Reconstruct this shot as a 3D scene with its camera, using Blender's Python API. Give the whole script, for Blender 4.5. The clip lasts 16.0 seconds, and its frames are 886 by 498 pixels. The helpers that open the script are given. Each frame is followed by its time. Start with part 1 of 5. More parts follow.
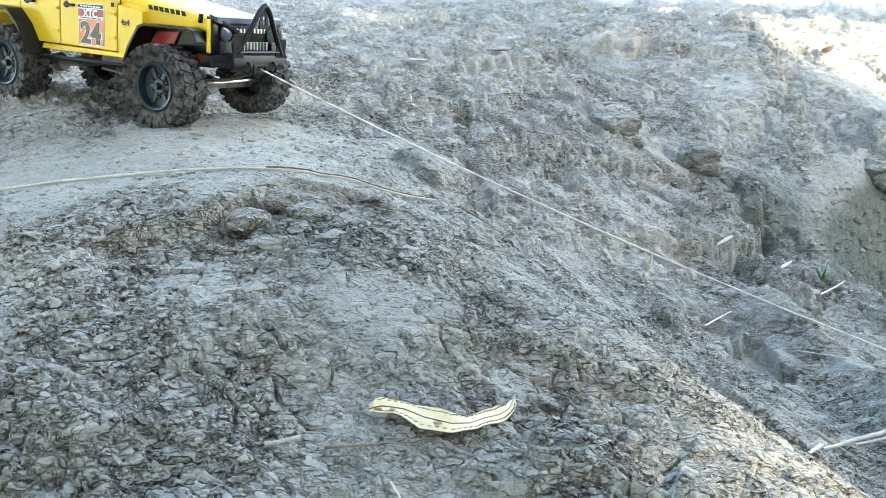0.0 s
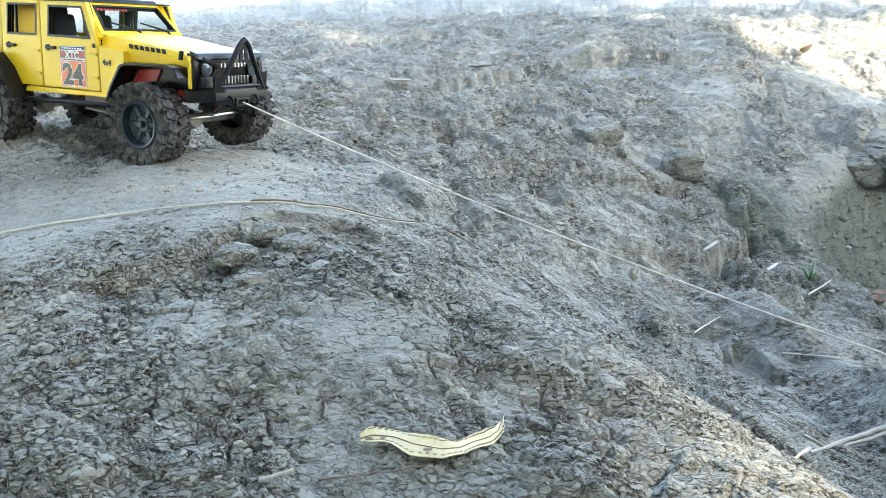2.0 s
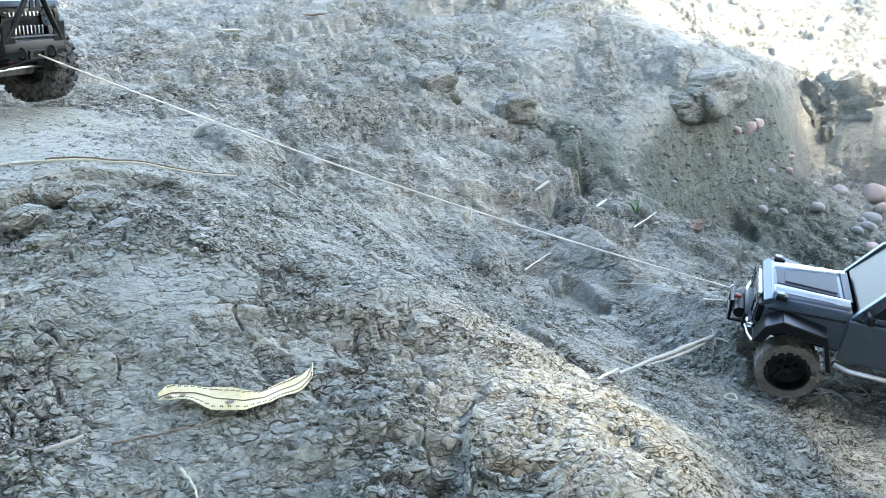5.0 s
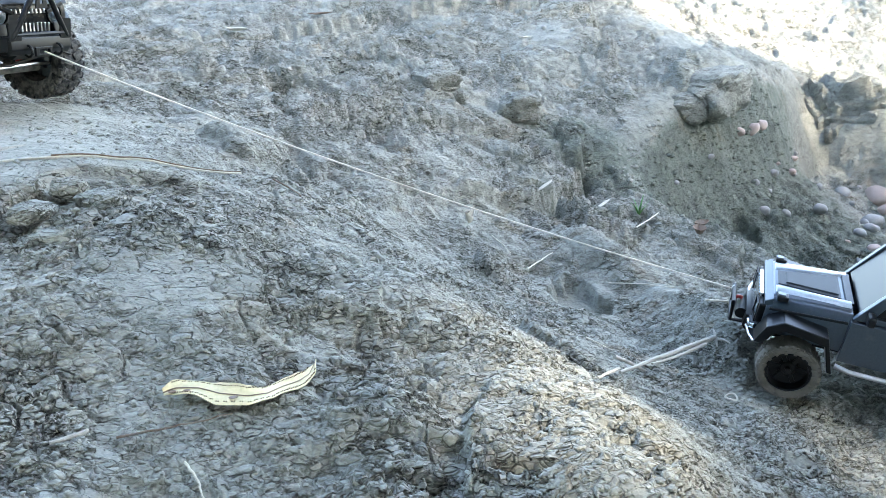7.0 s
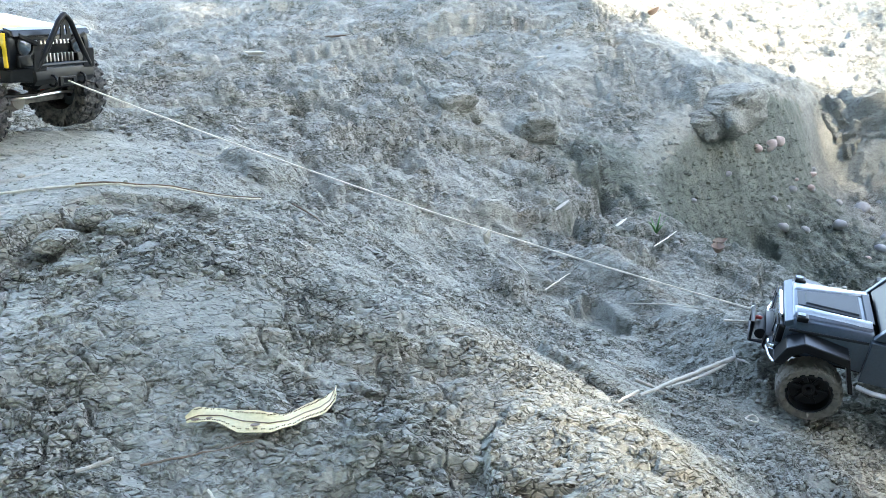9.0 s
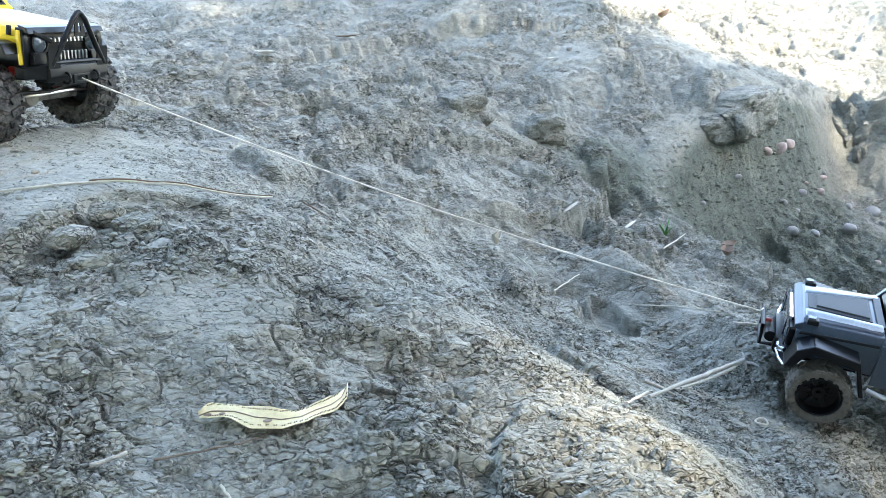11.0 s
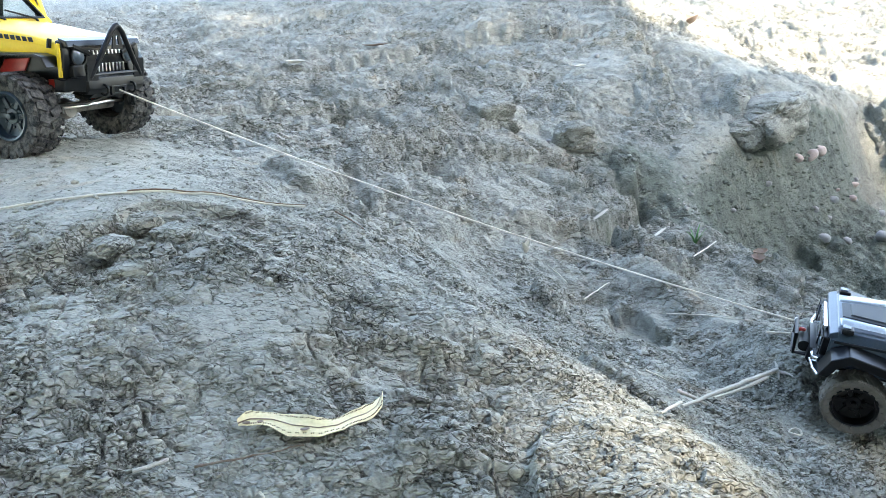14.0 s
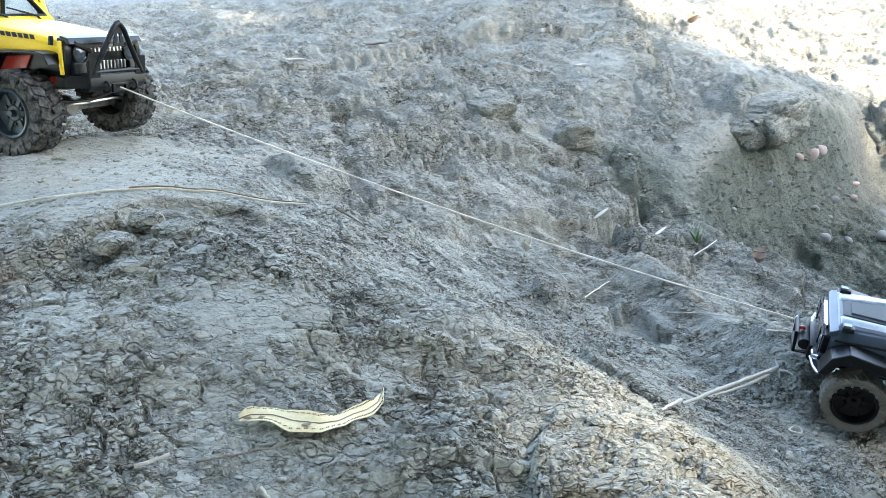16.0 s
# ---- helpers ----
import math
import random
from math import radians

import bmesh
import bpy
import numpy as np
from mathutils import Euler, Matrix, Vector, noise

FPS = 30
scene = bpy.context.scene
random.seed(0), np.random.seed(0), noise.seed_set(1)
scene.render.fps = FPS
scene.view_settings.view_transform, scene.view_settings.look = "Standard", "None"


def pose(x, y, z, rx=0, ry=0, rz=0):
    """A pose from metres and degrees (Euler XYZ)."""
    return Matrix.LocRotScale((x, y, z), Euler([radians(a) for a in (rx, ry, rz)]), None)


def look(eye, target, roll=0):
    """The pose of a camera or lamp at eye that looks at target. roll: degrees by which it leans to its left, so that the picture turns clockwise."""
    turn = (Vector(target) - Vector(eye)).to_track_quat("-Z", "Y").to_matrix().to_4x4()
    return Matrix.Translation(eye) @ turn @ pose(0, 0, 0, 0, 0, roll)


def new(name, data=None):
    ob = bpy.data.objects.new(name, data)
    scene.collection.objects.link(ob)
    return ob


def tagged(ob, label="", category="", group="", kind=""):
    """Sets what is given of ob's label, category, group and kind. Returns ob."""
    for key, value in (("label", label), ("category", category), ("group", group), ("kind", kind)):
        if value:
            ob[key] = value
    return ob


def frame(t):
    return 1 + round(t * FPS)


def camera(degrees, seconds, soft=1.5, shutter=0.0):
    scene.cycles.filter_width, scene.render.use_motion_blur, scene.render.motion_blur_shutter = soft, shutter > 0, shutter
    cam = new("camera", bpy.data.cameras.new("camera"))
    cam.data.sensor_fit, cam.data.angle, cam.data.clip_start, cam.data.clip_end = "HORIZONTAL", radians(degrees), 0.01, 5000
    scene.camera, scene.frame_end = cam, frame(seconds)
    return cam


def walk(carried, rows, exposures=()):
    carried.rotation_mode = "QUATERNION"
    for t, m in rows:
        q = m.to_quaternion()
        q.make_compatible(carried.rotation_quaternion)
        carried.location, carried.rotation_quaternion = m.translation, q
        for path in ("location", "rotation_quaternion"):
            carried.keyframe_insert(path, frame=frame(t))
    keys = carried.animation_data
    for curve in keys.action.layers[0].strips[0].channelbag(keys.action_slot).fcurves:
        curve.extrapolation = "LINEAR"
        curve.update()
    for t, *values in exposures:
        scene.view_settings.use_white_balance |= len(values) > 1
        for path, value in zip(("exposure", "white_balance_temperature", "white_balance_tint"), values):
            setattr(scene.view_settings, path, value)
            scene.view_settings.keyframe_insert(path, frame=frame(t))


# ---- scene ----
cam = camera(56.3, 16.0, soft=0.7)
PATH = [
    (0, (-0.005, 0.007, 0.42), (-0.058, 1.892, -0.245), 0.4),
    (0.5, (0.005, 0.005, 0.42), (-0.005, 1.883, -0.267), -0.1),
    (1, (0.016, 0.008, 0.422), (0.043, 1.883, -0.272), -1.2),
    (1.5, (0.006, 0.006, 0.427), (-0.007, 1.895, -0.231), -2.0),
    (2, (0.006, -0.003, 0.437), (-0.033, 1.893, -0.199), -2.3),
    (2.5, (0.009, -0.004, 0.438), (0.002, 1.892, -0.199), -2.4),
    (3, (0.027, -0.006, 0.436), (0.095, 1.878, -0.233), -3.1),
    (3.5, (0.048, -0.004, 0.427), (0.233, 1.852, -0.295), -3.2),
    (4, (0.059, -0.002, 0.424), (0.315, 1.834, -0.325), -3.0),
    (6.5, (0.059, -0.007, 0.424), (0.343, 1.824, -0.33), -1.9),
    (7, (0.058, -0.008, 0.425), (0.332, 1.824, -0.329), -1.9),
    (7.5, (0.057, -0.008, 0.424), (0.326, 1.827, -0.324), -1.8),
    (8, (0.059, -0.006, 0.427), (0.322, 1.836, -0.306), -2.3),
    (8.5, (0.058, -0.009, 0.436), (0.304, 1.843, -0.279), -2.8),
    (9, (0.057, -0.011, 0.435), (0.294, 1.842, -0.279), -2.8),
    (11.5, (0.051, -0.013, 0.434), (0.266, 1.844, -0.277), -2.3),
    (12, (0.05, -0.013, 0.433), (0.261, 1.843, -0.282), -2.0),
    (12.5, (0.048, -0.012, 0.434), (0.258, 1.845, -0.278), -1.9),
    (13, (0.047, -0.013, 0.437), (0.242, 1.852, -0.26), -2.6),
    (13.5, (0.044, -0.016, 0.44), (0.215, 1.853, -0.25), -3.2),
    (14, (0.044, -0.017, 0.44), (0.205, 1.852, -0.254), -3.1),
    (14.5, (0.045, -0.016, 0.439), (0.205, 1.851, -0.259), -2.9),
    (15, (0.044, -0.016, 0.44), (0.205, 1.851, -0.257), -2.7),
    (15.5, (0.045, -0.018, 0.44), (0.204, 1.851, -0.253), -2.9),
    (16, (0.043, -0.019, 0.438), (0.203, 1.85, -0.257), -3.0),
]
walk(cam, [(t, look(eye, target, roll)) for t, eye, target, roll in PATH],
     exposures=[(0.0, 3.88, 7450, 10), (1.5, 3.84, 7450, 10), (2.5, 3.64, 7550, 10), (3.5, 3.78, 7300, 10), (4.0, 3.94, 7150, 10), (6.5, 3.86, 7050, 10), (8.0, 3.86, 7050, 10), (8.5, 3.70, 7050, 10), (9.0, 3.80, 7050, 10), (12.5, 3.76, 7200, 10), (16.0, 3.76, 7300, 10)])

# ---- world and light ----
SUN_ELEV, SUN_AZ = 44.0, 118.0   # degrees; azimuth is where the sun stands, clockwise from +y
sun_way = Vector((math.sin(radians(SUN_AZ)) * math.cos(radians(SUN_ELEV)),
                  math.cos(radians(SUN_AZ)) * math.cos(radians(SUN_ELEV)),
                  math.sin(radians(SUN_ELEV))))
world = bpy.data.worlds.new("sky")
scene.world = world
world.use_nodes = True
wn = world.node_tree.nodes
sky = wn.new("ShaderNodeTexSky")
sky.sky_type = "NISHITA"
sky.sun_disc = False
sky.sun_elevation = radians(SUN_ELEV)
sky.sun_rotation = radians(SUN_AZ)
wn["Background"].inputs[1].default_value = 0.15
world.node_tree.links.new(sky.outputs[0], wn["Background"].inputs[0])
sun = new("sun", bpy.data.lights.new("sun", "SUN"))
sun.data.energy = 1.5
sun.data.angle = radians(0.9)
sun.data.color = (1.0, 0.96, 0.90)
sun.matrix_world = look(tuple(sun_way * 20), (0, 0, 0))


# ---- materials ----
def material(name):
    m = bpy.data.materials.new(name)
    m.use_nodes = True
    return m, m.node_tree.nodes, m.node_tree.links, m.node_tree.nodes["Principled BSDF"]


def add(nodes, kind, **values):
    n = nodes.new("ShaderNode" + kind)
    for k, v in values.items():
        n.inputs[k.replace("_", " ")].default_value = v
    return n


def ramp(nodes, *stops):
    n = nodes.new("ShaderNodeValToRGB")
    e = n.color_ramp.elements
    while len(e) < len(stops):
        e.new(0.5)
    for el, (at, col) in zip(e, stops):
        el.position, el.color = at, (*col, 1)
    return n


def mud_material():
    m, nodes, links, bsdf = material("dry_mud")
    co = nodes.new("ShaderNodeTexCoord")
    flat = nodes.new("ShaderNodeVectorMath")       # cracks and crumbs lie along the slope
    flat.operation = "MULTIPLY"
    flat.inputs[1].default_value = (0.8, 1.35, 1.6)
    links.new(co.outputs["Object"], flat.inputs[0])

    def noisy(scale, detail, rough, distort=0.0):
        n = add(nodes, "TexNoise", Scale=scale, Detail=detail, Roughness=rough, Distortion=distort)
        links.new(flat.outputs["Vector"], n.inputs["Vector"])
        return n.outputs["Fac"]

    def times(a, b, f=1.0):
        mix = nodes.new("ShaderNodeMix")
        mix.data_type, mix.blend_type = "RGBA", "MULTIPLY"
        mix.inputs["Factor"].default_value = f
        links.new(a, mix.inputs["A"])
        links.new(b, mix.inputs["B"])
        return mix.outputs["Result"]

    def shades(fac, *stops):
        r = ramp(nodes, *stops)
        links.new(fac, r.inputs["Fac"])
        return r.outputs["Color"]
    def crust(scale, detail, lo, hi):
        r = add(nodes, "MapRange", From_Min=lo, From_Max=hi)
        r.interpolation_type = "SMOOTHSTEP"
        links.new(noisy(scale, detail, 0.6, 0.8), r.inputs["Value"])
        return r.outputs["Result"]
    big, mid, fine = noisy(2.6, 4.0, 0.6), noisy(16.0, 6.0, 0.65, 0.5), noisy(260.0, 3.0, 0.7)
    flakes = crust(58.0, 4.0, 0.44, 0.56)
    # even grey silt, a little damper or rustier in places, with pale grains
    col = shades(big, (0.32, (0.245, 0.248, 0.214)), (0.50, (0.285, 0.284, 0.244)), (0.68, (0.325, 0.318, 0.272)))
    col = times(col, shades(mid, (0.34, (0.86, 0.87, 0.86)), (0.48, (0.98, 0.98, 0.97)), (0.66, (1.10, 1.09, 1.07))))
    # damp silt and the cut face's shade, both darkened in the colour
    damp_shade = nodes.new("ShaderNodeAttribute")
    damp_shade.attribute_name = "damp_shade"
    col = times(col, shades(damp_shade.outputs["Fac"], (0.0, (1.0, 1.0, 1.0)), (1.0, (0.33, 0.385, 0.355))))
    col = times(col, shades(noisy(5.3, 3.0, 0.6, 1.0), (0.60, (1.0, 1.0, 1.0)), (0.72, (1.06, 0.96, 0.88))))
    col = times(col, shades(flakes, (0.0, (0.93, 0.93, 0.93)), (1.0, (1.04, 1.04, 1.04))))
    col = times(col, shades(fine, (0.36, (0.82, 0.81, 0.80)), (0.5, (1.0, 1.0, 1.0)), (0.64, (1.16, 1.15, 1.14))))
    rough = add(nodes, "MapRange", To_Min=0.86, To_Max=1.0)
    links.new(mid, rough.inputs["Value"])
    links.new(rough.outputs["Result"], bsdf.inputs["Roughness"])
    bsdf.inputs["Specular IOR Level"].default_value = 0.2
    # crumbs too small to be shaped, on slightly bent ground, fewer where the crust is smooth
    warp = add(nodes, "TexNoise", Scale=70.0, Detail=1.0, Roughness=0.5)
    links.new(co.outputs["Object"], warp.inputs["Vector"])
    bent = nodes.new("ShaderNodeVectorMath")
    bent.operation = "MULTIPLY_ADD"
    bent.inputs[1].default_value = (0.010, 0.010, 0.010)
    links.new(warp.outputs["Color"], bent.inputs[0])
    links.new(flat.outputs["Vector"], bent.inputs[2])
    crusty = nodes.new("ShaderNodeAttribute")      # how broken the crust is
    crusty.attribute_name = "crusty"

    def patchy(fac, scale, lo, hi):
        """Only where the crust is broken, in patches: 1, which is none, elsewhere."""
        w = add(nodes, "MapRange", From_Min=lo, From_Max=hi)
        links.new(noisy(scale, 4.0, 0.6), w.inputs["Value"])
        f = nodes.new("ShaderNodeMath")
        f.operation = "MULTIPLY"
        links.new(w.outputs["Result"], f.inputs[0])
        links.new(crusty.outputs["Fac"], f.inputs[1])
        mix = nodes.new("ShaderNodeMix")
        mix.inputs["A"].default_value = 1.0
        links.new(f.outputs["Value"], mix.inputs["Factor"])
        links.new(fac, mix.inputs["B"])
        return mix.outputs["Result"]

    def clefts(scale, wide):
        """The gaps between crumbs: 0 in the gap, 1 on the crumb."""
        v = add(nodes, "TexVoronoi", Scale=scale)
        v.feature = "DISTANCE_TO_EDGE"
        links.new(bent.outputs["Vector"], v.inputs["Vector"])
        r = add(nodes, "MapRange", From_Max=wide)
        r.interpolation_type = "SMOOTHSTEP"
        links.new(v.outputs["Distance"], r.inputs["Value"])
        return r.outputs["Result"]

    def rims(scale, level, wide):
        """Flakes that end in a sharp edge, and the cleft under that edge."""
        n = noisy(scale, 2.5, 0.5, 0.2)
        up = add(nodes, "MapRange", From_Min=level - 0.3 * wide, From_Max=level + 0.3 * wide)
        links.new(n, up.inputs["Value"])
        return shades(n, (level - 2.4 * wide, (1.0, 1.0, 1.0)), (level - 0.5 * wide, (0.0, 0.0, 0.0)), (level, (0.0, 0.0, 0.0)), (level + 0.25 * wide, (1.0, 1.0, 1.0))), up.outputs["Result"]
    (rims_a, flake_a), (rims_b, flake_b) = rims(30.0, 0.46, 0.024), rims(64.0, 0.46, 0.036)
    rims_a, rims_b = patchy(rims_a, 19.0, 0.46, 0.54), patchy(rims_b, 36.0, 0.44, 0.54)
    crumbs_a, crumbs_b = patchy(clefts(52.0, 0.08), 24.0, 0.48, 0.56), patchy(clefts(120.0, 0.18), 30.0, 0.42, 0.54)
    # shade in the clefts and under flake edges, put into the colour
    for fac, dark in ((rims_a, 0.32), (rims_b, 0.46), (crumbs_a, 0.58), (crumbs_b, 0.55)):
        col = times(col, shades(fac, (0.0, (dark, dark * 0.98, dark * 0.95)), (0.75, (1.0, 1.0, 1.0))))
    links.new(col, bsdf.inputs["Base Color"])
    last = None
    for fac, strength, dist in ((mid, 0.3, 0.006), (flake_a, 0.9, 0.004), (rims_a, 0.9, 0.004), (crumbs_a, 0.5, 0.003), (flake_b, 0.9, 0.0025), (rims_b, 0.9, 0.0025), (crumbs_b, 0.9, 0.0024), (fine, 0.5, 0.0010)):
        b = add(nodes, "Bump", Strength=strength, Distance=dist)
        links.new(fac, b.inputs["Height"])
        if last:
            links.new(last.outputs["Normal"], b.inputs["Normal"])
        last = b
    links.new(last.outputs["Normal"], bsdf.inputs["Normal"])
    return m


MUD = mud_material()


# ---- the muddy bank ----
def hashed(ix, iy, seed):
    u = np.uint32
    h = ix.astype(np.int32).view(u) * u(374761393) + iy.astype(np.int32).view(u) * u(668265263) + u(seed * 974634777 & 0xFFFFFFFF)
    h = (h ^ (h >> u(13))) * u(1274126177)
    h = (h ^ (h >> u(16))) * u(2246822519)
    return ((h ^ (h >> u(15))) & u(0xFFFFFF)) / float(0x1000000)


def gnoise(x, y, seed=0):
    """Gradient noise, about -0.7 to 0.7."""
    ix, iy = np.floor(x), np.floor(y)
    fx, fy = x - ix, y - iy
    ux, uy = fx * fx * fx * (fx * (fx * 6 - 15) + 10), fy * fy * fy * (fy * (fy * 6 - 15) + 10)

    def corner(dx, dy):
        a = hashed(ix + dx, iy + dy, seed) * 2 * math.pi
        return np.cos(a) * (fx - dx) + np.sin(a) * (fy - dy)
    return ((corner(0, 0) * (1 - ux) + corner(1, 0) * ux) * (1 - uy)
            + (corner(0, 1) * (1 - ux) + corner(1, 1) * ux) * uy)


def fbm(x, y, octaves, seed=0, gain=0.5):
    total, amp = np.zeros_like(x), 1.0
    for k in range(octaves):
        total += amp * gnoise(x * 2 ** k + 17.3 * k, y * 2 ** k - 9.1 * k, seed + k)
        amp *= gain
    return total


def cells(x, y, seed=0):
    """Distance to the nearest and the next cell's middle, a random height and a random tilt for the cell."""
    ix, iy = np.floor(x), np.floor(y)
    f1, f2, val, lean = np.full_like(x, 9.0), np.full_like(x, 9.0), np.zeros_like(x), np.zeros_like(x)
    for dx in (-1, 0, 1):
        for dy in (-1, 0, 1):
            cx, cy = ix + dx, iy + dy
            ox, oy = x - cx - hashed(cx, cy, seed), y - cy - hashed(cx, cy, seed + 50)
            d = np.hypot(ox, oy)
            nearer = d < f1
            f2 = np.where(nearer, f1, np.minimum(f2, d))
            val = np.where(nearer, hashed(cx, cy, seed + 99), val)
            turn = hashed(cx, cy, seed + 177) * 2 * math.pi
            lean = np.where(nearer, np.cos(turn) * ox + np.sin(turn) * oy, lean)
            f1 = np.where(nearer, d, f1)
    return f1, f2, val, lean


def ease(a):
    a = np.clip(a, 0, 1)
    return a * a * (3 - 2 * a)


BASE, DROP = 0.079, -0.352
# swells and hollows of the bank: middle x, y, radius, height
SWELLS = [(0.8, 1.2, 1.1, -0.210), (2, 2, 2, -0.645), (0, 1.11, 0.71, 0.140), (0.79, 2.74, 0.92, -0.167), (0.32, 1.11, 0.39, -0.160), (0.27, 0.61, 0.22, 0.005), (-0.79, 2.74, 1.72, 0.053), (-0.12, 0.82, 0.53, 0.125), (1.22, 2.74, 0.92, 0.272), (-1.22, 2.74, 0.92, -0.035), (0.28, 0.45, 0.17, 0.085), (0.24, 0.82, 0.29, 0.041), (-0.9, 2.03, 0.69, 0.099), (-0.52, 3.7, 2.31, 0.143), (2.31, 3.7, 2.31, -0.323), (1.06, 3.7, 2.31, -0.095), (0.28, 2.03, 0.69, 0.171), (0.49, 1.11, 0.39, 0.077), (-0.16, 1.11, 0.39, 0.032), (1.06, 3.7, 1.24, 0.420), (2.23, 5, 1.67, 0.140), (0.37, 0.82, 0.29, 0.030), (1.27, 2.03, 1.28, 0.374), (0.9, 2.03, 0.69, -0.133)]
# ground trodden up under the two toy cars
PADS = [(-0.469, 1.249, 0.16, 0.023), (-0.377, 1.438, 0.12, 0.02), (-0.777, 1.4, 0.22, 0.06), (-0.685, 1.59, 0.22, 0.006), (0.656, 0.895, 0.13, -0.013), (0.734, 1.040, 0.15, 0.040), (0.951, 0.925, 0.2, 0.086)]


def bank_step(x, y):
    """0 on the bank, 1 at the foot of its steep face."""
    across = (x - 1.10) * 0.72 - (y - 2.30) * 0.69
    along = (x - 1.10) * 0.69 + (y - 2.30) * 0.72
    return ease((across + 0.07) / 0.26) * ease((along + 0.50) / 0.45) * ease((1.9 - along) / 0.3)


def lie(x, y):
    """The bank's height without its small relief."""
    z = BASE + DROP * bank_step(x, y)
    z = z + 1.9 * ease((x - 2.0) / 1.3) * ease((2.2 - y) / 1.1)      # unseen rise, added to keep low sky off the cut face
    for cx, cy, r, h in SWELLS + PADS:
        z = z + h * np.exp(-((x - cx) ** 2 + (y - cy) ** 2) / r ** 2)
    return z


# dents and prints: middle x, y, half length, half width, turn in degrees, depth, softness of the rim
DENTS = [(0.225, 2.33, 0.100, 0.12, 25, -0.115, 0.20), (0.023, 1.88, 0.080, 0.075, 20, -0.072, 0.20), (0.138, 1.663, 0.13, 0.10, 40, -0.034, 0.55), (0.480, 1.235, 0.056, 0.080, -12, -0.032, 0.20),
         (0.183, 0.484, 0.030, 0.011, -10, -0.018, 0.35), (0.80, 1.76, 0.05, 0.09, -20, -0.045, 0.5), (1.40, 2.33, 0.055, 0.07, 10, -0.055, 0.4), (0.418, 1.325, 0.065, 0.055, 20, -0.026, 0.6),
         (0.047, 0.665, 0.050, 0.030, 12, -0.010, 0.7), (-0.20, 0.945, 0.05, 0.022, 25, -0.014, 0.3), (0.50, 2.15, 0.08, 0.07, 30, -0.025, 0.5), (-0.26, 0.83, 0.03, 0.02, 30, -0.012, 0.4), (0.70, 1.95, 0.06, 0.05, 20, -0.03, 0.5)]
# humps and blocks of firmer silt
HUMPS = [(-0.059, 1.345, 0.080, 0.115, 10, 0.030, 0.55), (0.064, 1.265, 0.075, 0.060, 50, 0.016, 0.7), (0.633, 1.60, 0.085, 0.115, -12, 0.052, 0.40), (0.599, 0.775, 0.10, 0.10, 25, 0.022, 0.9),
         (0.328, 1.248, 0.030, 0.040, 0, 0.020, 0.6), (0.60, 2.15, 0.07, 0.06, 0, 0.022, 0.6), (0.39, 2.17, 0.06, 0.06, 30, 0.020, 0.6), (1.34, 2.60, 0.20, 0.10, 38, 0.05, 0.4), (0.30, 2.62, 0.30, 0.10, 5, 0.03, 0.8), (0.75, 2.55, 0.20, 0.13, 20, 0.035, 0.8)]
# small scarps: the line of the lip, with the low side on its right; drop at both ends; how far the low side reaches
SCARPS = [([(0.235, 1.49), (0.37, 1.565), (0.47, 1.615), (0.565, 1.70), (0.655, 1.84), (0.73, 2.01)], 0.014, 0.060, 0.13),
          ([(0.020, 1.235), (0.010, 1.316), (0.000, 1.412), (-0.016, 1.50)], 0.020, 0.024, 0.12),
          ([(-0.36, 0.80), (-0.277, 0.872), (-0.250, 0.908), (-0.208, 0.937), (-0.150, 0.975), (-0.095, 0.985)], 0.016, 0.012, 0.10),
          ([(0.16, 1.83), (0.28, 1.89), (0.42, 1.97), (0.56, 2.02)], 0.026, 0.034, 0.10),
          ([(-0.30, 1.86), (-0.12, 1.90), (0.04, 2.00), (0.12, 2.12)], 0.010, 0.018, 0.12),
          ([(-0.45, 2.75), (-0.10, 2.85), (0.25, 3.05), (0.55, 3.20), (0.90, 3.15)], 0.030, 0.035, 0.25),
          ([(-0.9, 3.6), (-0.4, 3.75), (0.1, 3.95), (0.6, 4.2)], 0.025, 0.02, 0.35),
          ([(1.02, 2.58), (1.03, 2.80), (1.06, 3.05), (1.10, 3.35), (1.25, 3.7)], 0.050, 0.060, 0.45),
          ([(1.15, 3.75), (1.6, 3.95), (2.1, 4.25), (2.7, 4.4)], 0.020, 0.025, 0.5),
          ([(0.185, 0.60), (0.155, 0.53), (0.150, 0.47)], 0.010, 0.014, 0.05),
          ([(0.02, 0.505), (0.07, 0.540), (0.115, 0.545), (0.150, 0.520)], 0.006, 0.010, 0.05),
          ([(-0.05, 0.668), (0.00, 0.690), (0.05, 0.705), (0.11, 0.70), (0.15, 0.68)], 0.006, 0.010, 0.06),
          ([(0.36, 1.02), (0.30, 0.90), (0.29, 0.83), (0.34, 0.76)], 0.012, 0.012, 0.06)]
# rounded ribs: the line of the crest, height, half width
RIBS = [([(0.555, 1.42), (0.60, 1.33), (0.64, 1.22), (0.655, 1.11), (0.64, 1.02)], 0.055, 0.060),
        ([(0.170, 0.79), (0.209, 0.725), (0.252, 0.686), (0.299, 0.640), (0.328, 0.585)], 0.005, 0.05),
        ([(-0.10, 1.02), (0.0, 1.07), (0.10, 1.06), (0.18, 0.98)], 0.010, 0.05),
        ([(0.14, 2.14), (0.25, 2.17), (0.33, 2.22)], 0.018, 0.035)]


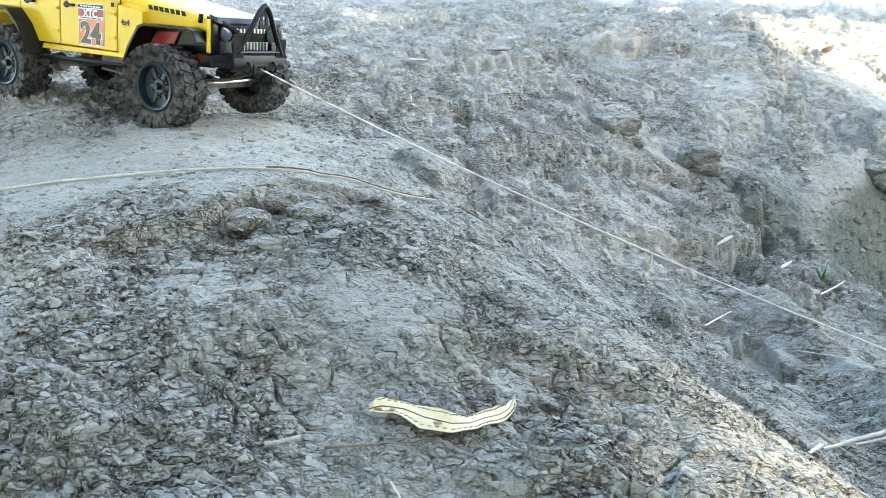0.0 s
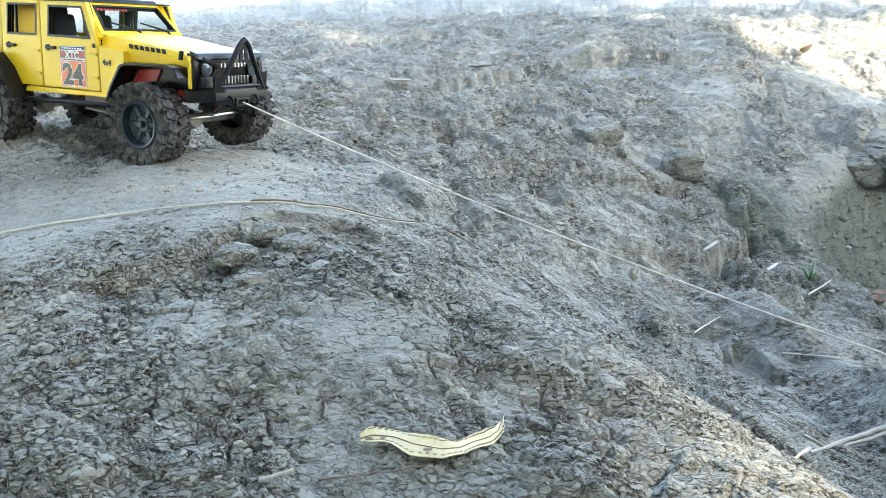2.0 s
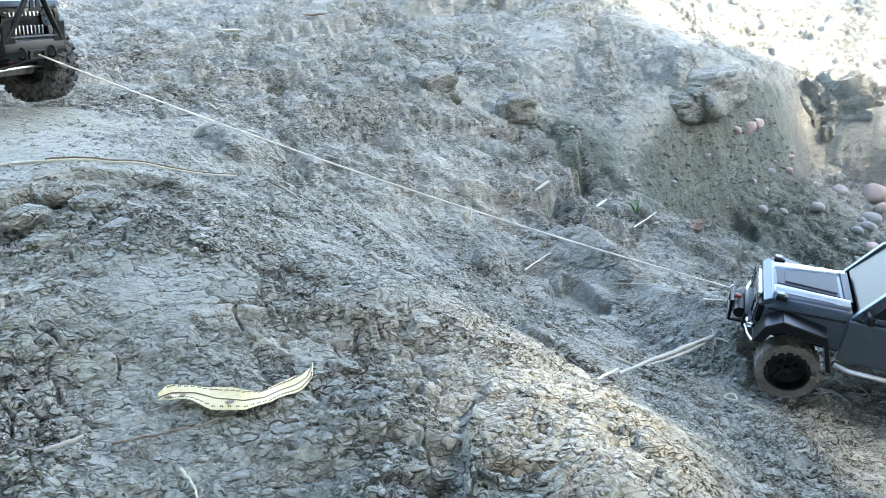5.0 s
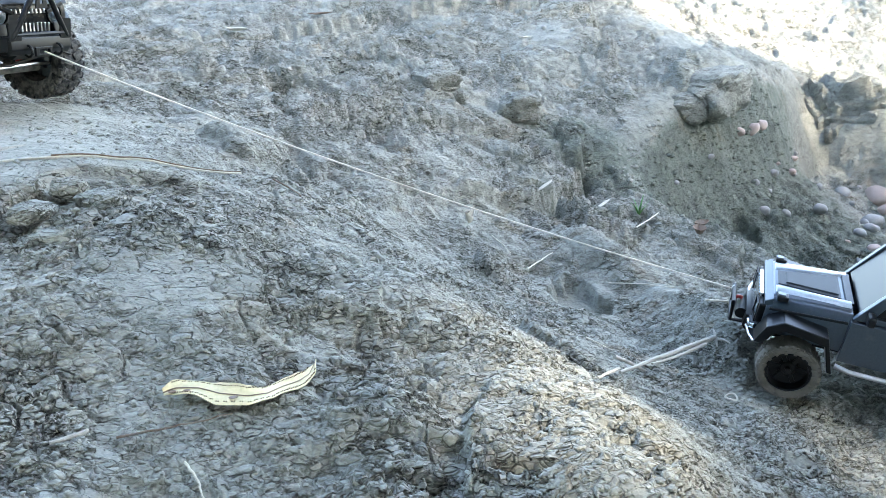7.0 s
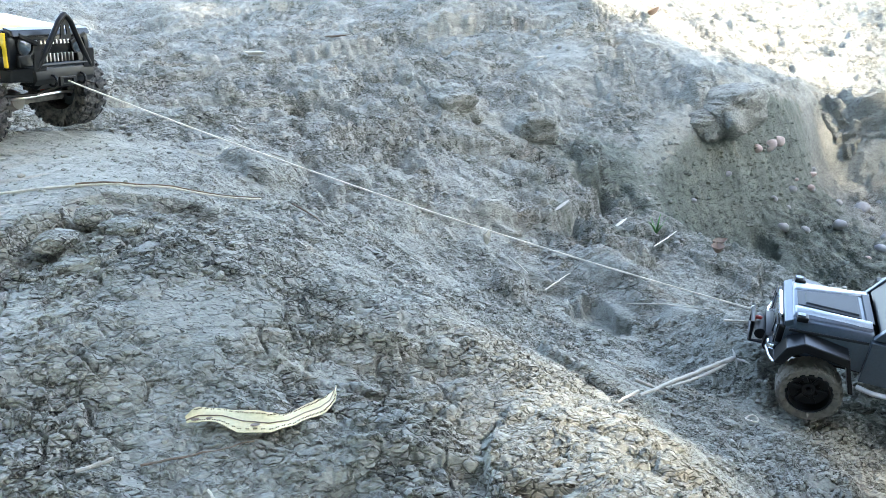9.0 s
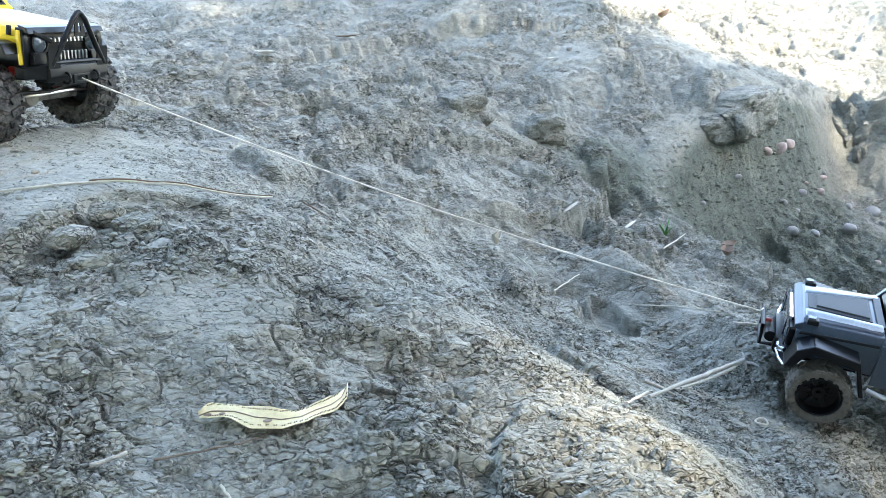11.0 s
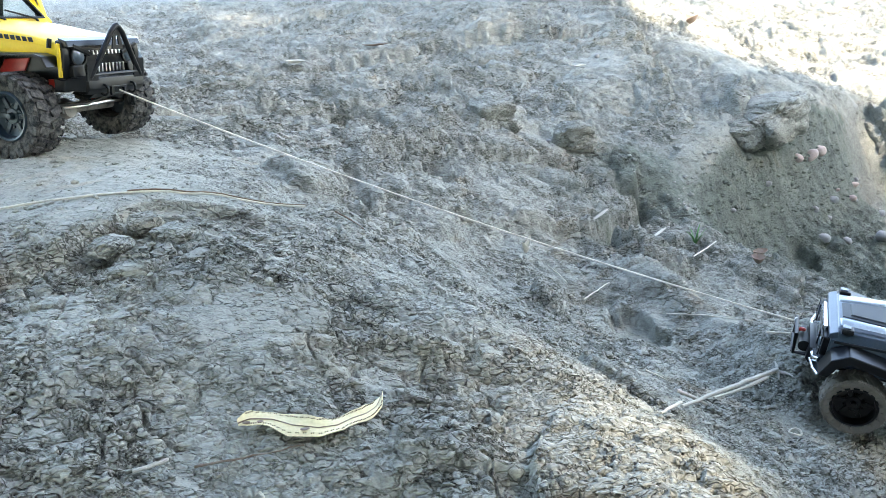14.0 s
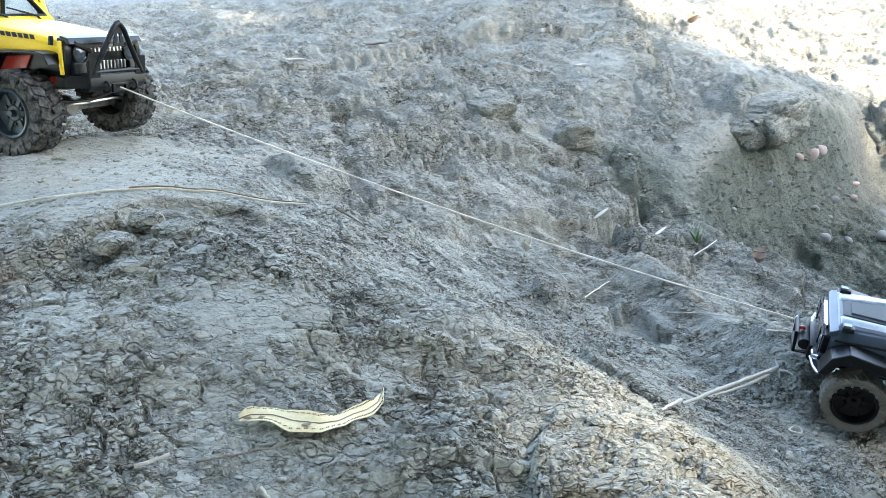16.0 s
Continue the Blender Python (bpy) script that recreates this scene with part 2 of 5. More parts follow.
def patches(x, y, rows, wob):
    z = np.zeros_like(x)
    for cx, cy, a, b, turn, h, soft in rows:
        near = np.hypot(x - cx, y - cy) < 2.0 * max(a, b)
        if not near.any():
            continue
        px, py = x[near] - cx, y[near] - cy
        c, s = math.cos(radians(turn)), math.sin(radians(turn))
        z[near] += h * ease((1.0 + 0.45 * min(1.0, 0.09 / a) * wob[near] - np.hypot((px * c + py * s) / a, (py * c - px * s) / b)) / soft)
    return z


def beside(x, y, way):
    """Distance from a line, positive on its right, and how far along it."""
    best, side, at = np.full_like(x, 99.0), np.zeros_like(x), np.zeros_like(x)
    n = len(way) - 1
    for k, ((x0, y0), (x1, y1)) in enumerate(zip(way, way[1:])):
        dx, dy = x1 - x0, y1 - y0
        raw = ((x - x0) * dx + (y - y0) * dy) / (dx * dx + dy * dy)
        u = np.clip(raw, 0, 1)
        d = np.hypot(x - x0 - u * dx, y - y0 - u * dy)
        nearer = d < best
        best = np.where(nearer, d, best)
        side = np.where(nearer, np.sign((x - x0) * dy - (y - y0) * dx), side)
        if k == 0:
            u = np.minimum(u, raw)
        if k == n - 1:
            u = np.maximum(u, raw)
        at = np.where(nearer, (k + u) / n, at)
    return best * side, at


def scarps(x, y, wob):
    z = np.zeros_like(x)
    for way, h0, h1, reach in SCARPS:
        w = np.array(way)
        near = (x > w[:, 0].min() - 3 * reach) & (x < w[:, 0].max() + 3 * reach) & (y > w[:, 1].min() - 3 * reach) & (y < w[:, 1].max() + 3 * reach)
        if not near.any():
            continue
        d, u = beside(x[near], y[near], way)
        d = d + 0.22 * reach * wob[near]
        z[near] -= 1.4 * (h0 + (h1 - h0) * np.clip(u, 0, 1)) * ease(d / (0.10 * reach + 0.004)) * np.exp(-(np.maximum(d, 0) / reach) ** 1.6) * ease((u + 0.16) / 0.22) * ease((1.16 - u) / 0.22)
    for way, h, wide in RIBS:
        w = np.array(way)
        near = (x > w[:, 0].min() - 3 * wide) & (x < w[:, 0].max() + 3 * wide) & (y > w[:, 1].min() - 3 * wide) & (y < w[:, 1].max() + 3 * wide)
        if near.any():
            d, u = beside(x[near], y[near], way)
            z[near] += h * np.exp(-((np.abs(d) + 0.3 * wide * wob[near]) / wide) ** 2)
    return z


def steepness(x, y):
    e = 0.02
    gx = (lie(x + e, y) - lie(x - e, y)) / (2 * e)
    gy = (lie(x, y + e) - lie(x, y - e)) / (2 * e)
    return np.hypot(gx, gy)


# places smeared smooth: middle x, y, radius
SMOOTH = [(-0.36, 1.09, 0.17), (-0.55, 1.02, 0.16), (-0.23, 1.02, 0.08), (-0.091, 0.712, 0.055), (-0.04, 0.72, 0.04), (0.21, 2.33, 0.07), (0.05, 1.86, 0.05), (0.480, 1.23, 0.075), (0.63, 1.24, 0.05), (0.50, 2.14, 0.09), (-0.32, 1.32, 0.13),
          (0.16, 1.62, 0.06), (0.62, 0.90, 0.05), (0.95, 2.10, 0.16), (1.15, 2.25, 0.20), (1.40, 2.33, 0.07), (-0.27, 0.72, 0.04), (-0.29, 0.90, 0.05), (0.04, 0.655, 0.035), (0.85, 2.75, 0.12), (1.5, 3.1, 0.3)]


def scabs(x, y, freq, high, seed, level, edge=0.05, cut=1.6):
    """Flat flakes with ragged steep edges, a cleft along the foot of each edge."""
    f = fbm(x * freq, y * freq, 4, seed, 0.5) + level
    return high * (ease(f / edge) - cut * np.exp(-((f + 0.5 * edge) / (0.7 * edge)) ** 2))


def lumps(x, y, seed, bare=0.0):
    """Rounded crumbs of many sizes heaped against each other, 0 to 1; bare: the share of them that is missing."""
    ix, iy = np.floor(x), np.floor(y)
    best = np.zeros_like(x)
    for dx in (-1, 0, 1):
        for dy in (-1, 0, 1):
            cx, cy = ix + dx, iy + dy
            v = np.clip((hashed(cx, cy, seed + 99) - bare) / (1 - bare), 0, 1)
            d2 = (x - cx - hashed(cx, cy, seed)) ** 2 + (y - cy - hashed(cx, cy, seed + 50)) ** 2
            best = np.maximum(best, (0.35 + 0.65 * v) * (1 - d2 / (0.30 + 0.75 * v)) * (v > 0))
    return best


def billow(x, y, octaves, seed, gain=0.5):
    """Bulges that meet in sharp creases, about 0 in the mean."""
    total, amp = np.zeros_like(x), 1.0
    for k in range(octaves):
        total += amp * (np.abs(gnoise(x * 2.1 ** k + 13.7 * k, y * 2.1 ** k - 5.3 * k, seed + k)) - 0.22)
        amp *= gain
    return total


def crust_at(x, y):
    """How broken the crust is: near 0 where it is smeared smooth or steep, 1 where it is all crumbs."""
    calm = 1 / (1 + (steepness(x, y) / 1.5) ** 3)
    sx, sy = x + 0.05 * fbm(x * 12, y * 12, 4, 205), y + 0.05 * fbm(x * 12, y * 12, 4, 208)
    for cx, cy, r in SMOOTH:
        q = ((sx - cx) ** 2 + (sy - cy) ** 2) / r ** 2
        calm = calm * (1 - 0.85 * np.exp(-np.minimum(q, 9.0) ** 2.5))
    return calm, (0.45 + 0.55 * ease(fbm(x * 4.6 + 7, y * 4.6, 4, 61) * 2.5 + 0.6)) * calm


# where the crust has broken into plates and blocks: middle x, y, radius
PLATES = [(-0.20, 0.82, 0.10), (-0.28, 0.76, 0.08), (0.0, 0.70, 0.05), (0.10, 0.66, 0.06), (0.30, 2.20, 0.12), (0.55, 1.90, 0.12), (-0.16, 0.60, 0.06), (0.15, 1.72, 0.10), (0.12, 0.50, 0.05)]


def relief(x, y, crust=None):
    """Lumps, flakes, cracks and crumbs."""
    n1, n2 = fbm(x * 24, y * 24, 3, 5), fbm(x * 24, y * 24, 3, 8)
    wx, wy = x + 0.012 * n1, y + 0.012 * n2
    away = np.hypot(x - 0.03, y + 0.1)
    calm, crumbly = crust_at(x, y) if crust is None else crust
    rough = ease(fbm(x * 3.6, y * 3.6, 3, 21) * 2.2 + 0.5) * calm
    z = 0.020 * fbm(x * 6, y * 6, 2, 1, 0.5) * (0.3 + 0.7 * calm) + 0.07 * fbm(x * 1.9, y * 1.9, 3, 91) * ease((away - 2.3) / 2.0)
    wob = 0.7 * n1 + 0.7 * fbm(x * 11, y * 11, 2, 71)
    z += patches(x, y, DENTS, wob) + patches(x, y, HUMPS, wob) + scarps(x, y, wob)
    # slumped flakes, larger on the farther bank
    far = ease((away - 1.2) / 0.8)
    keep = 0.2 + 0.8 * calm
    z += far * keep * (scabs(x, y * 1.3, 4.4, 0.015, 111, -0.10, 0.08, 0.5) + scabs(wx, wy * 1.5, 12, 0.0065, 121, -0.10, 0.10, 0.8))
    z += (0.15 + 0.85 * rough) * calm * scabs(x, y * 1.3, 9, 0.0050, 141, -0.12, 0.05, 0.7)
    z += (0.3 + 0.7 * crumbly) * calm * scabs(wx, y * 1.3, 24, 0.0030, 151, -0.12, 0.08, 0.9)
    # bulges with creases between them
    z += keep * (0.4 + 0.6 * crumbly) * (0.009 * billow(wx * 15, wy * 22, 3, 301) + 0.0030 * billow(x * 52, y * 70, 2, 311))
    # plates with cracks round them, in places
    broken = np.zeros_like(x)
    for cx, cy, r in PLATES:
        broken = np.maximum(broken, np.exp(-np.minimum(((x - cx) ** 2 + (y - cy) ** 2) / r ** 2, 20.0)))
    broken = ease((broken + 0.5 * n2) * 2.2 - 0.5)
    f1, f2, v, lean = cells(wx * 24, wy * 34, 3)
    z += (0.12 * rough + 0.88 * broken) * ((0.006 * (v - 0.5) + 0.005 * lean) * ease((f2 - f1) / 0.16) - 0.014 * (1 - ease((f2 - f1) / 0.11)))
    f1, f2, v, lean = cells(wx * 54, wy * 84, 7)
    z += (0.25 + 0.75 * crumbly) * calm * (0.0018 * (v - 0.5) + 0.0012 * lean - 0.0040 * (1 - ease((f2 - f1) / 0.16)) * (v > 0.45))
    # slumps on the cut face
    face = ease((bank_step(x, y) - 0.03) * 8) * ease((0.99 - bank_step(x, y)) * 8)
    z += face * 0.030 * fbm((x - y) * 3.0, (x + y) * 2.4, 2, 331)
    # clods and crumbs of four sizes
    z += keep * rough * 0.018 * (lumps(wx * 10, wy * 13, 43, 0.72) - 0.1) * (0.3 + 0.7 * far)
    z += (0.2 + 0.8 * rough) * calm * 0.0080 * (lumps(wx * 26, wy * 34, 13, 0.45) - 0.25)
    z += (0.2 + 0.8 * crumbly) * 0.0020 * (lumps(wx * 60, wy * 82, 23, 0.15) - 0.45)
    z += (0.3 + 0.7 * crumbly) * (1 - ease((away - 1.0) / 1.2)) * 0.0013 * (lumps(x * 120, y * 160, 33) - 0.6)
    return z


def height(x, y):
    x, y = np.asarray(x, float), np.asarray(y, float)
    return lie(x, y) + relief(x, y)


def ground_at(x, y):
    return float(height(np.array([x]), np.array([y]))[0])


def ground():
    near, far = radians(-36), radians(42)
    ang = np.concatenate([np.linspace(near, far, 900), np.linspace(far, near + 2 * math.pi, 50)[1:-1]])
    rad = np.concatenate([np.geomspace(0.03, 0.44, 22)[:-1], np.geomspace(0.44, 7.0, 1000), np.geomspace(7.0, 500, 60)[1:]])
    a, r = np.meshgrid(ang, rad)
    x, y = 0.03 + r * np.sin(a), -0.10 + r * np.cos(a)
    crust = crust_at(x, y)
    z = lie(x, y) + relief(x, y, crust)
    nr, na = x.shape
    co = np.stack([x, y, z], -1).reshape(-1, 3)
    i, j = np.meshgrid(np.arange(nr - 1), np.arange(na), indexing="ij")
    k = (j + 1) % na
    quads = np.stack([i * na + j, i * na + k, (i + 1) * na + k, (i + 1) * na + j], -1).reshape(-1, 4)[:, ::-1]
    me = bpy.data.meshes.new("ground")
    me.vertices.add(len(co))
    me.vertices.foreach_set("co", co.ravel())
    me.loops.add(quads.size)
    me.loops.foreach_set("vertex_index", quads.ravel())
    me.polygons.add(len(quads))
    me.polygons.foreach_set("loop_start", np.arange(0, quads.size, 4))
    me.update(calc_edges=True)
    me.polygons.foreach_set("use_smooth", np.ones(len(quads), bool))
    me.attributes.new("crusty", "FLOAT", "POINT").data.foreach_set("value", np.maximum(0.15 + 0.85 * crust[1], 0.6 * ease((bank_step(x, y) - 0.03) * 8)).astype(np.float32).ravel())
    # the cut face and its foot: damp, with their shade put into the colour
    wet_shade = np.maximum(ease((bank_step(x, y) - 0.04) * 6), 0.8 * np.exp(-((x - 1.15) ** 2 + (y - 1.95) ** 2) / 0.35 ** 2)) * ease((2.3 - x) / 0.4)
    # shade under the silver car, painted into the ground's colour
    wet_shade = np.maximum(wet_shade, 0.7 * np.exp(-(((x - 0.80) / 0.22) ** 2 + ((y - 0.95) / 0.12) ** 2)))
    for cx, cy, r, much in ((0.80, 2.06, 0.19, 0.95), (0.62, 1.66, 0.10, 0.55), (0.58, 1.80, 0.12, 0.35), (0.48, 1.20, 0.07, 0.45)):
        wet_shade = np.maximum(wet_shade, much * np.exp(-(((x - cx) ** 2 + (y - cy) ** 2) / r ** 2) ** 2))
    wet_shade = wet_shade * (0.85 + 0.3 * fbm(x * 14, y * 14, 3, 402))
    me.attributes.new("damp_shade", "FLOAT", "POINT").data.foreach_set("value", wet_shade.astype(np.float32).ravel())
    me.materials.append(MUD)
    return tagged(new("ground", me), "bank of dry cracked grey silt with clods and hollows", "ground", kind="structure")


ground()


# ---- building helpers ----
def part(name, bm, mat, parent=None, label="", smooth=False):
    """One mesh object from a bmesh, under a thing or a part."""
    bmesh.ops.recalc_face_normals(bm, faces=bm.faces)
    me = bpy.data.meshes.new(name)
    bm.to_mesh(me)
    bm.free()
    if smooth:
        me.polygons.foreach_set("use_smooth", np.ones(len(me.polygons), bool))
        me.set_sharp_from_angle(angle=radians(38))
    me.materials.append(mat)
    ob = new(name, me)
    if parent:
        ob.parent = parent
    if label:
        ob["label"] = label
    return ob


def soften(bm, r, seg=2, angle=30):
    edges = [e for e in bm.edges if len(e.link_faces) == 2 and e.calc_face_angle() > radians(angle)]
    if r and edges:
        bmesh.ops.bevel(bm, geom=edges, offset=r, segments=seg, profile=0.6, affect="EDGES", clamp_overlap=True)
    return bm


def box(bm, size, m=None, bevel=0.0):
    b = bmesh.new()
    bmesh.ops.create_cube(b, size=1, matrix=Matrix.Diagonal((*size, 1)))
    soften(b, bevel)
    return merge(bm, b, m)


def merge(bm, b, m=None):
    if m is not None:
        b.transform(m)
    me = bpy.data.meshes.new("tmp")
    b.to_mesh(me)
    b.free()
    bm.from_mesh(me)
    bpy.data.meshes.remove(me)
    return bm


def slab(outline, y0, y1, bevel=0.0, seg=2):
    """A plate with an outline in x and z, between y0 and y1."""
    bm = bmesh.new()
    low = [bm.verts.new((x, y0, z)) for x, z in outline]
    high = [bm.verts.new((x, y1, z)) for x, z in outline]
    bm.faces.new(low), bm.faces.new(high[::-1])
    n = len(outline)
    for i in range(n):
        bm.faces.new((low[i], high[i], high[(i + 1) % n], low[(i + 1) % n]))
    bmesh.ops.recalc_face_normals(bm, faces=bm.faces)
    return soften(bm, bevel, seg)


def framed(outer, inner, y0, y1, bevel=0.0):
    """A plate with a window: two outlines of as many points, in x and z."""
    bm, n = bmesh.new(), len(outer)
    v = [[bm.verts.new((x, y, z)) for x, z in pts] for pts in (outer, inner) for y in (y0, y1)]
    o0, o1, i0, i1 = v
    for i in range(n):
        j = (i + 1) % n
        for a, b in ((o0, i0), (i1, o1), (o1, o0), (i0, i1)):
            bm.faces.new((a[i], a[j], b[j], b[i]))
    bmesh.ops.recalc_face_normals(bm, faces=bm.faces)
    return soften(bm, bevel)


def loft(rings, caps=True):
    bm = bmesh.new()
    v = [[bm.verts.new(p) for p in r] for r in rings]
    n = len(rings[0])
    for a, b in zip(v, v[1:]):
        for i in range(n):
            bm.faces.new((a[i], a[(i + 1) % n], b[(i + 1) % n], b[i]))
    if caps:
        bm.faces.new(v[0][::-1]), bm.faces.new(v[-1])
    bmesh.ops.recalc_face_normals(bm, faces=bm.faces)
    return bm


def tube(points, r, sides=8, r_end=None, bm=None, closed=False, flat=1.0):
    """A round rod along points; r_end: its radius at the far end; flat: its height over its width."""
    pts = [Vector(p) for p in points]
    n = len(pts)
    out = bm or bmesh.new()
    rings, up = [], Vector((0.13, 0.21, 0.97))
    for i, p in enumerate(pts):
        a, b = pts[(i - 1) % n if closed else max(i - 1, 0)], pts[(i + 1) % n if closed else min(i + 1, n - 1)]
        d = (b - a).normalized()
        side = d.cross(up)
        side = side.normalized() if side.length > 1e-4 else Vector((1, 0, 0))
        top = side.cross(d)
        rad = r if r_end is None else r + (r_end - r) * i / (n - 1)
        rings.append([out.verts.new(p + rad * (math.cos(t) * side + flat * math.sin(t) * top))
                      for t in (2 * math.pi * k / sides for k in range(sides))])
    for i in range(n if closed else n - 1):
        a, b = rings[i], rings[(i + 1) % n]
        for k in range(sides):
            out.faces.new((a[k], a[(k + 1) % sides], b[(k + 1) % sides], b[k]))
    if not closed:
        out.faces.new(rings[0][::-1]), out.faces.new(rings[-1])
    return out


def turned(profile, seg=32, bm=None):
    """A body turned about the y axis; profile: radius and y, a closed ring when it ends where it starts."""
    out = bm or bmesh.new()
    rings = []
    for r, y in profile:
        rings.append([out.verts.new((r * math.cos(a), y, r * math.sin(a)))
                      for a in (2 * math.pi * k / seg for k in range(seg))] if r > 1e-6 else [out.verts.new((0, y, 0))])
    for a, b in zip(rings, rings[1:]):
        for k in range(seg):
            j = (k + 1) % seg
            if len(a) == 1:
                out.faces.new((a[0], b[j], b[k]))
            elif len(b) == 1:
                out.faces.new((a[k], a[j], b[0]))
            else:
                out.faces.new((a[k], a[j], b[j], b[k]))
    return out


def words(name, text, size, mat, parent, m, depth=0.0003, bold=0.0):
    """Raised lettering in the built-in font, standing on its local x axis."""
    cu = bpy.data.curves.new(name, "FONT")
    cu.body, cu.size, cu.extrude, cu.align_x = text, size, depth, "CENTER"
    cu.resolution_u, cu.offset = 3, bold
    tmp = bpy.data.objects.new(name, cu)
    scene.collection.objects.link(tmp)
    me = bpy.data.meshes.new_from_object(tmp.evaluated_get(bpy.context.evaluated_depsgraph_get()))
    bpy.data.objects.remove(tmp)
    me.materials.clear()
    me.materials.append(mat)
    me.name = name
    ob = new(name, me)
    ob.parent = parent
    ob.matrix_basis = m
    return ob


def paint(name, col, rough=0.4, metal=0.0, dirt=0.0, scale=40.0, coat=0.0, bumps=0.0, dust=(0.36, 0.33, 0.29), even=1.0, spec=0.5):
    """A plain finish with a little unevenness, and dust in patches."""
    m, nodes, links, bsdf = material(name)
    co = nodes.new("ShaderNodeTexCoord")
    n1 = add(nodes, "TexNoise", Scale=scale, Detail=7.0, Roughness=0.65)
    n2 = add(nodes, "TexNoise", Scale=scale * 6, Detail=5.0, Roughness=0.7)
    links.new(co.outputs["Object"], n1.inputs["Vector"])
    links.new(co.outputs["Object"], n2.inputs["Vector"])
    tone = ramp(nodes, (0.3, tuple(c * (1 - 0.15 * even) for c in col)), (0.7, tuple(min(1, c * (1 + 0.12 * even)) for c in col)))
    links.new(n2.outputs["Fac"], tone.inputs["Fac"])
    amount = add(nodes, "MapRange", From_Min=0.62 - dirt * 0.5, From_Max=0.78 - dirt * 0.35, To_Min=0.0, To_Max=min(1.0, dirt * 1.3))
    links.new(n1.outputs["Fac"], amount.inputs["Value"])
    mix = nodes.new("ShaderNodeMix")
    mix.data_type = "RGBA"
    links.new(amount.outputs["Result"], mix.inputs["Factor"])
    links.new(tone.outputs["Color"], mix.inputs["A"])
    mix.inputs["B"].default_value = (*dust, 1)
    links.new(mix.outputs["Result"], bsdf.inputs["Base Color"])
    r = nodes.new("ShaderNodeMix")
    links.new(amount.outputs["Result"], r.inputs["Factor"])
    r.inputs["A"].default_value, r.inputs["B"].default_value = rough, 0.92
    links.new(r.outputs["Result"], bsdf.inputs["Roughness"])
    bsdf.inputs["Metallic"].default_value = metal
    bsdf.inputs["Specular IOR Level"].default_value = spec
    bsdf.inputs["Coat Weight"].default_value = coat
    bsdf.inputs["Coat Roughness"].default_value = 0.12
    if bumps:
        b = add(nodes, "Bump", Strength=0.6, Distance=bumps)
        links.new(n2.outputs["Fac"], b.inputs["Height"])
        links.new(b.outputs["Normal"], bsdf.inputs["Normal"])
    return m


def glass_material():
    m, nodes, links, bsdf = material("clear_glass")
    bsdf.inputs["Base Color"].default_value = (0.9, 0.95, 0.95, 1)
    bsdf.inputs["Roughness"].default_value = 0.03
    bsdf.inputs["Transmission Weight"].default_value = 1.0
    bsdf.inputs["IOR"].default_value = 1.3
    return m


YELLOW = paint("yellow_enamel", (0.80, 0.53, 0.025), 0.42, dirt=0.04, coat=0.08, even=0.35, spec=0.3)
BLACK = paint("black_plastic", (0.006, 0.007, 0.008), 0.38, dirt=0.05, dust=(0.08, 0.075, 0.07), spec=0.22)
GLOSS = paint("gloss_black", (0.003, 0.004, 0.005), 0.30, dirt=0.02, coat=0.06, dust=(0.08, 0.075, 0.07), spec=0.25)
RUBBER = paint("dusty_rubber", (0.009, 0.010, 0.011), 0.75, dirt=0.44, scale=110, bumps=0.0010, dust=(0.17, 0.16, 0.145), spec=0.2)
MUDDY = paint("mud_caked_rubber", (0.055, 0.050, 0.042), 0.9, dirt=0.85, scale=45, bumps=0.0016, dust=(0.145, 0.13, 0.105))
RIM = paint("blue_black_rim", (0.016, 0.030, 0.042), 0.40, metal=0.3, dirt=0.12, dust=(0.10, 0.10, 0.10))
STEEL = paint("bare_steel", (0.55, 0.55, 0.54), 0.3, metal=1.0, dirt=0.15)
RED = paint("red_plastic", (0.32, 0.02, 0.015), 0.4, dirt=0.2)
WHITE = paint("white_vinyl", (0.82, 0.80, 0.77), 0.5, dirt=0.05)
ORANGE = paint("orange_vinyl", (0.80, 0.20, 0.08), 0.5, dirt=0.05)
SEAT = paint("dark_seat_cloth", (0.05, 0.06, 0.07), 0.9)
SILVER = paint("silver_blue_paint", (0.045, 0.064, 0.085), 0.32, metal=0.35, dirt=0.06, coat=0.25)
# lighter copy of the silver, paints the highlights on the hood ribs
HIGHLIGHT = paint("silver_highlight", (0.36, 0.41, 0.45), 0.33, metal=0.3, dirt=0.06, coat=0.3)
SLATE = paint("slate_blue_paint", (0.009, 0.014, 0.020), 0.5, metal=0.0, dirt=0.08, coat=0.0)
CHROME = paint("chrome", (0.75, 0.78, 0.80), 0.12, metal=1.0, dirt=0.05)
LAMP = paint("lamp_lens", (0.07, 0.09, 0.105), 0.12, coat=0.6)
AXLE = paint("dusty_axle", (0.05, 0.048, 0.045), 0.7, dirt=0.7)
GLASS = glass_material()


def bar_row(parent, count, x0, x1, y, z, h, mat, name="bar"):
    """A line of writing that cannot be read: short upright bars."""
    for k in range(count):
        w = (x1 - x0) / count
        part(name, box(bmesh.new(), (w * 0.7, 0.0006, h), pose(x0 + (k + 0.5) * w, y, z)), mat, parent)


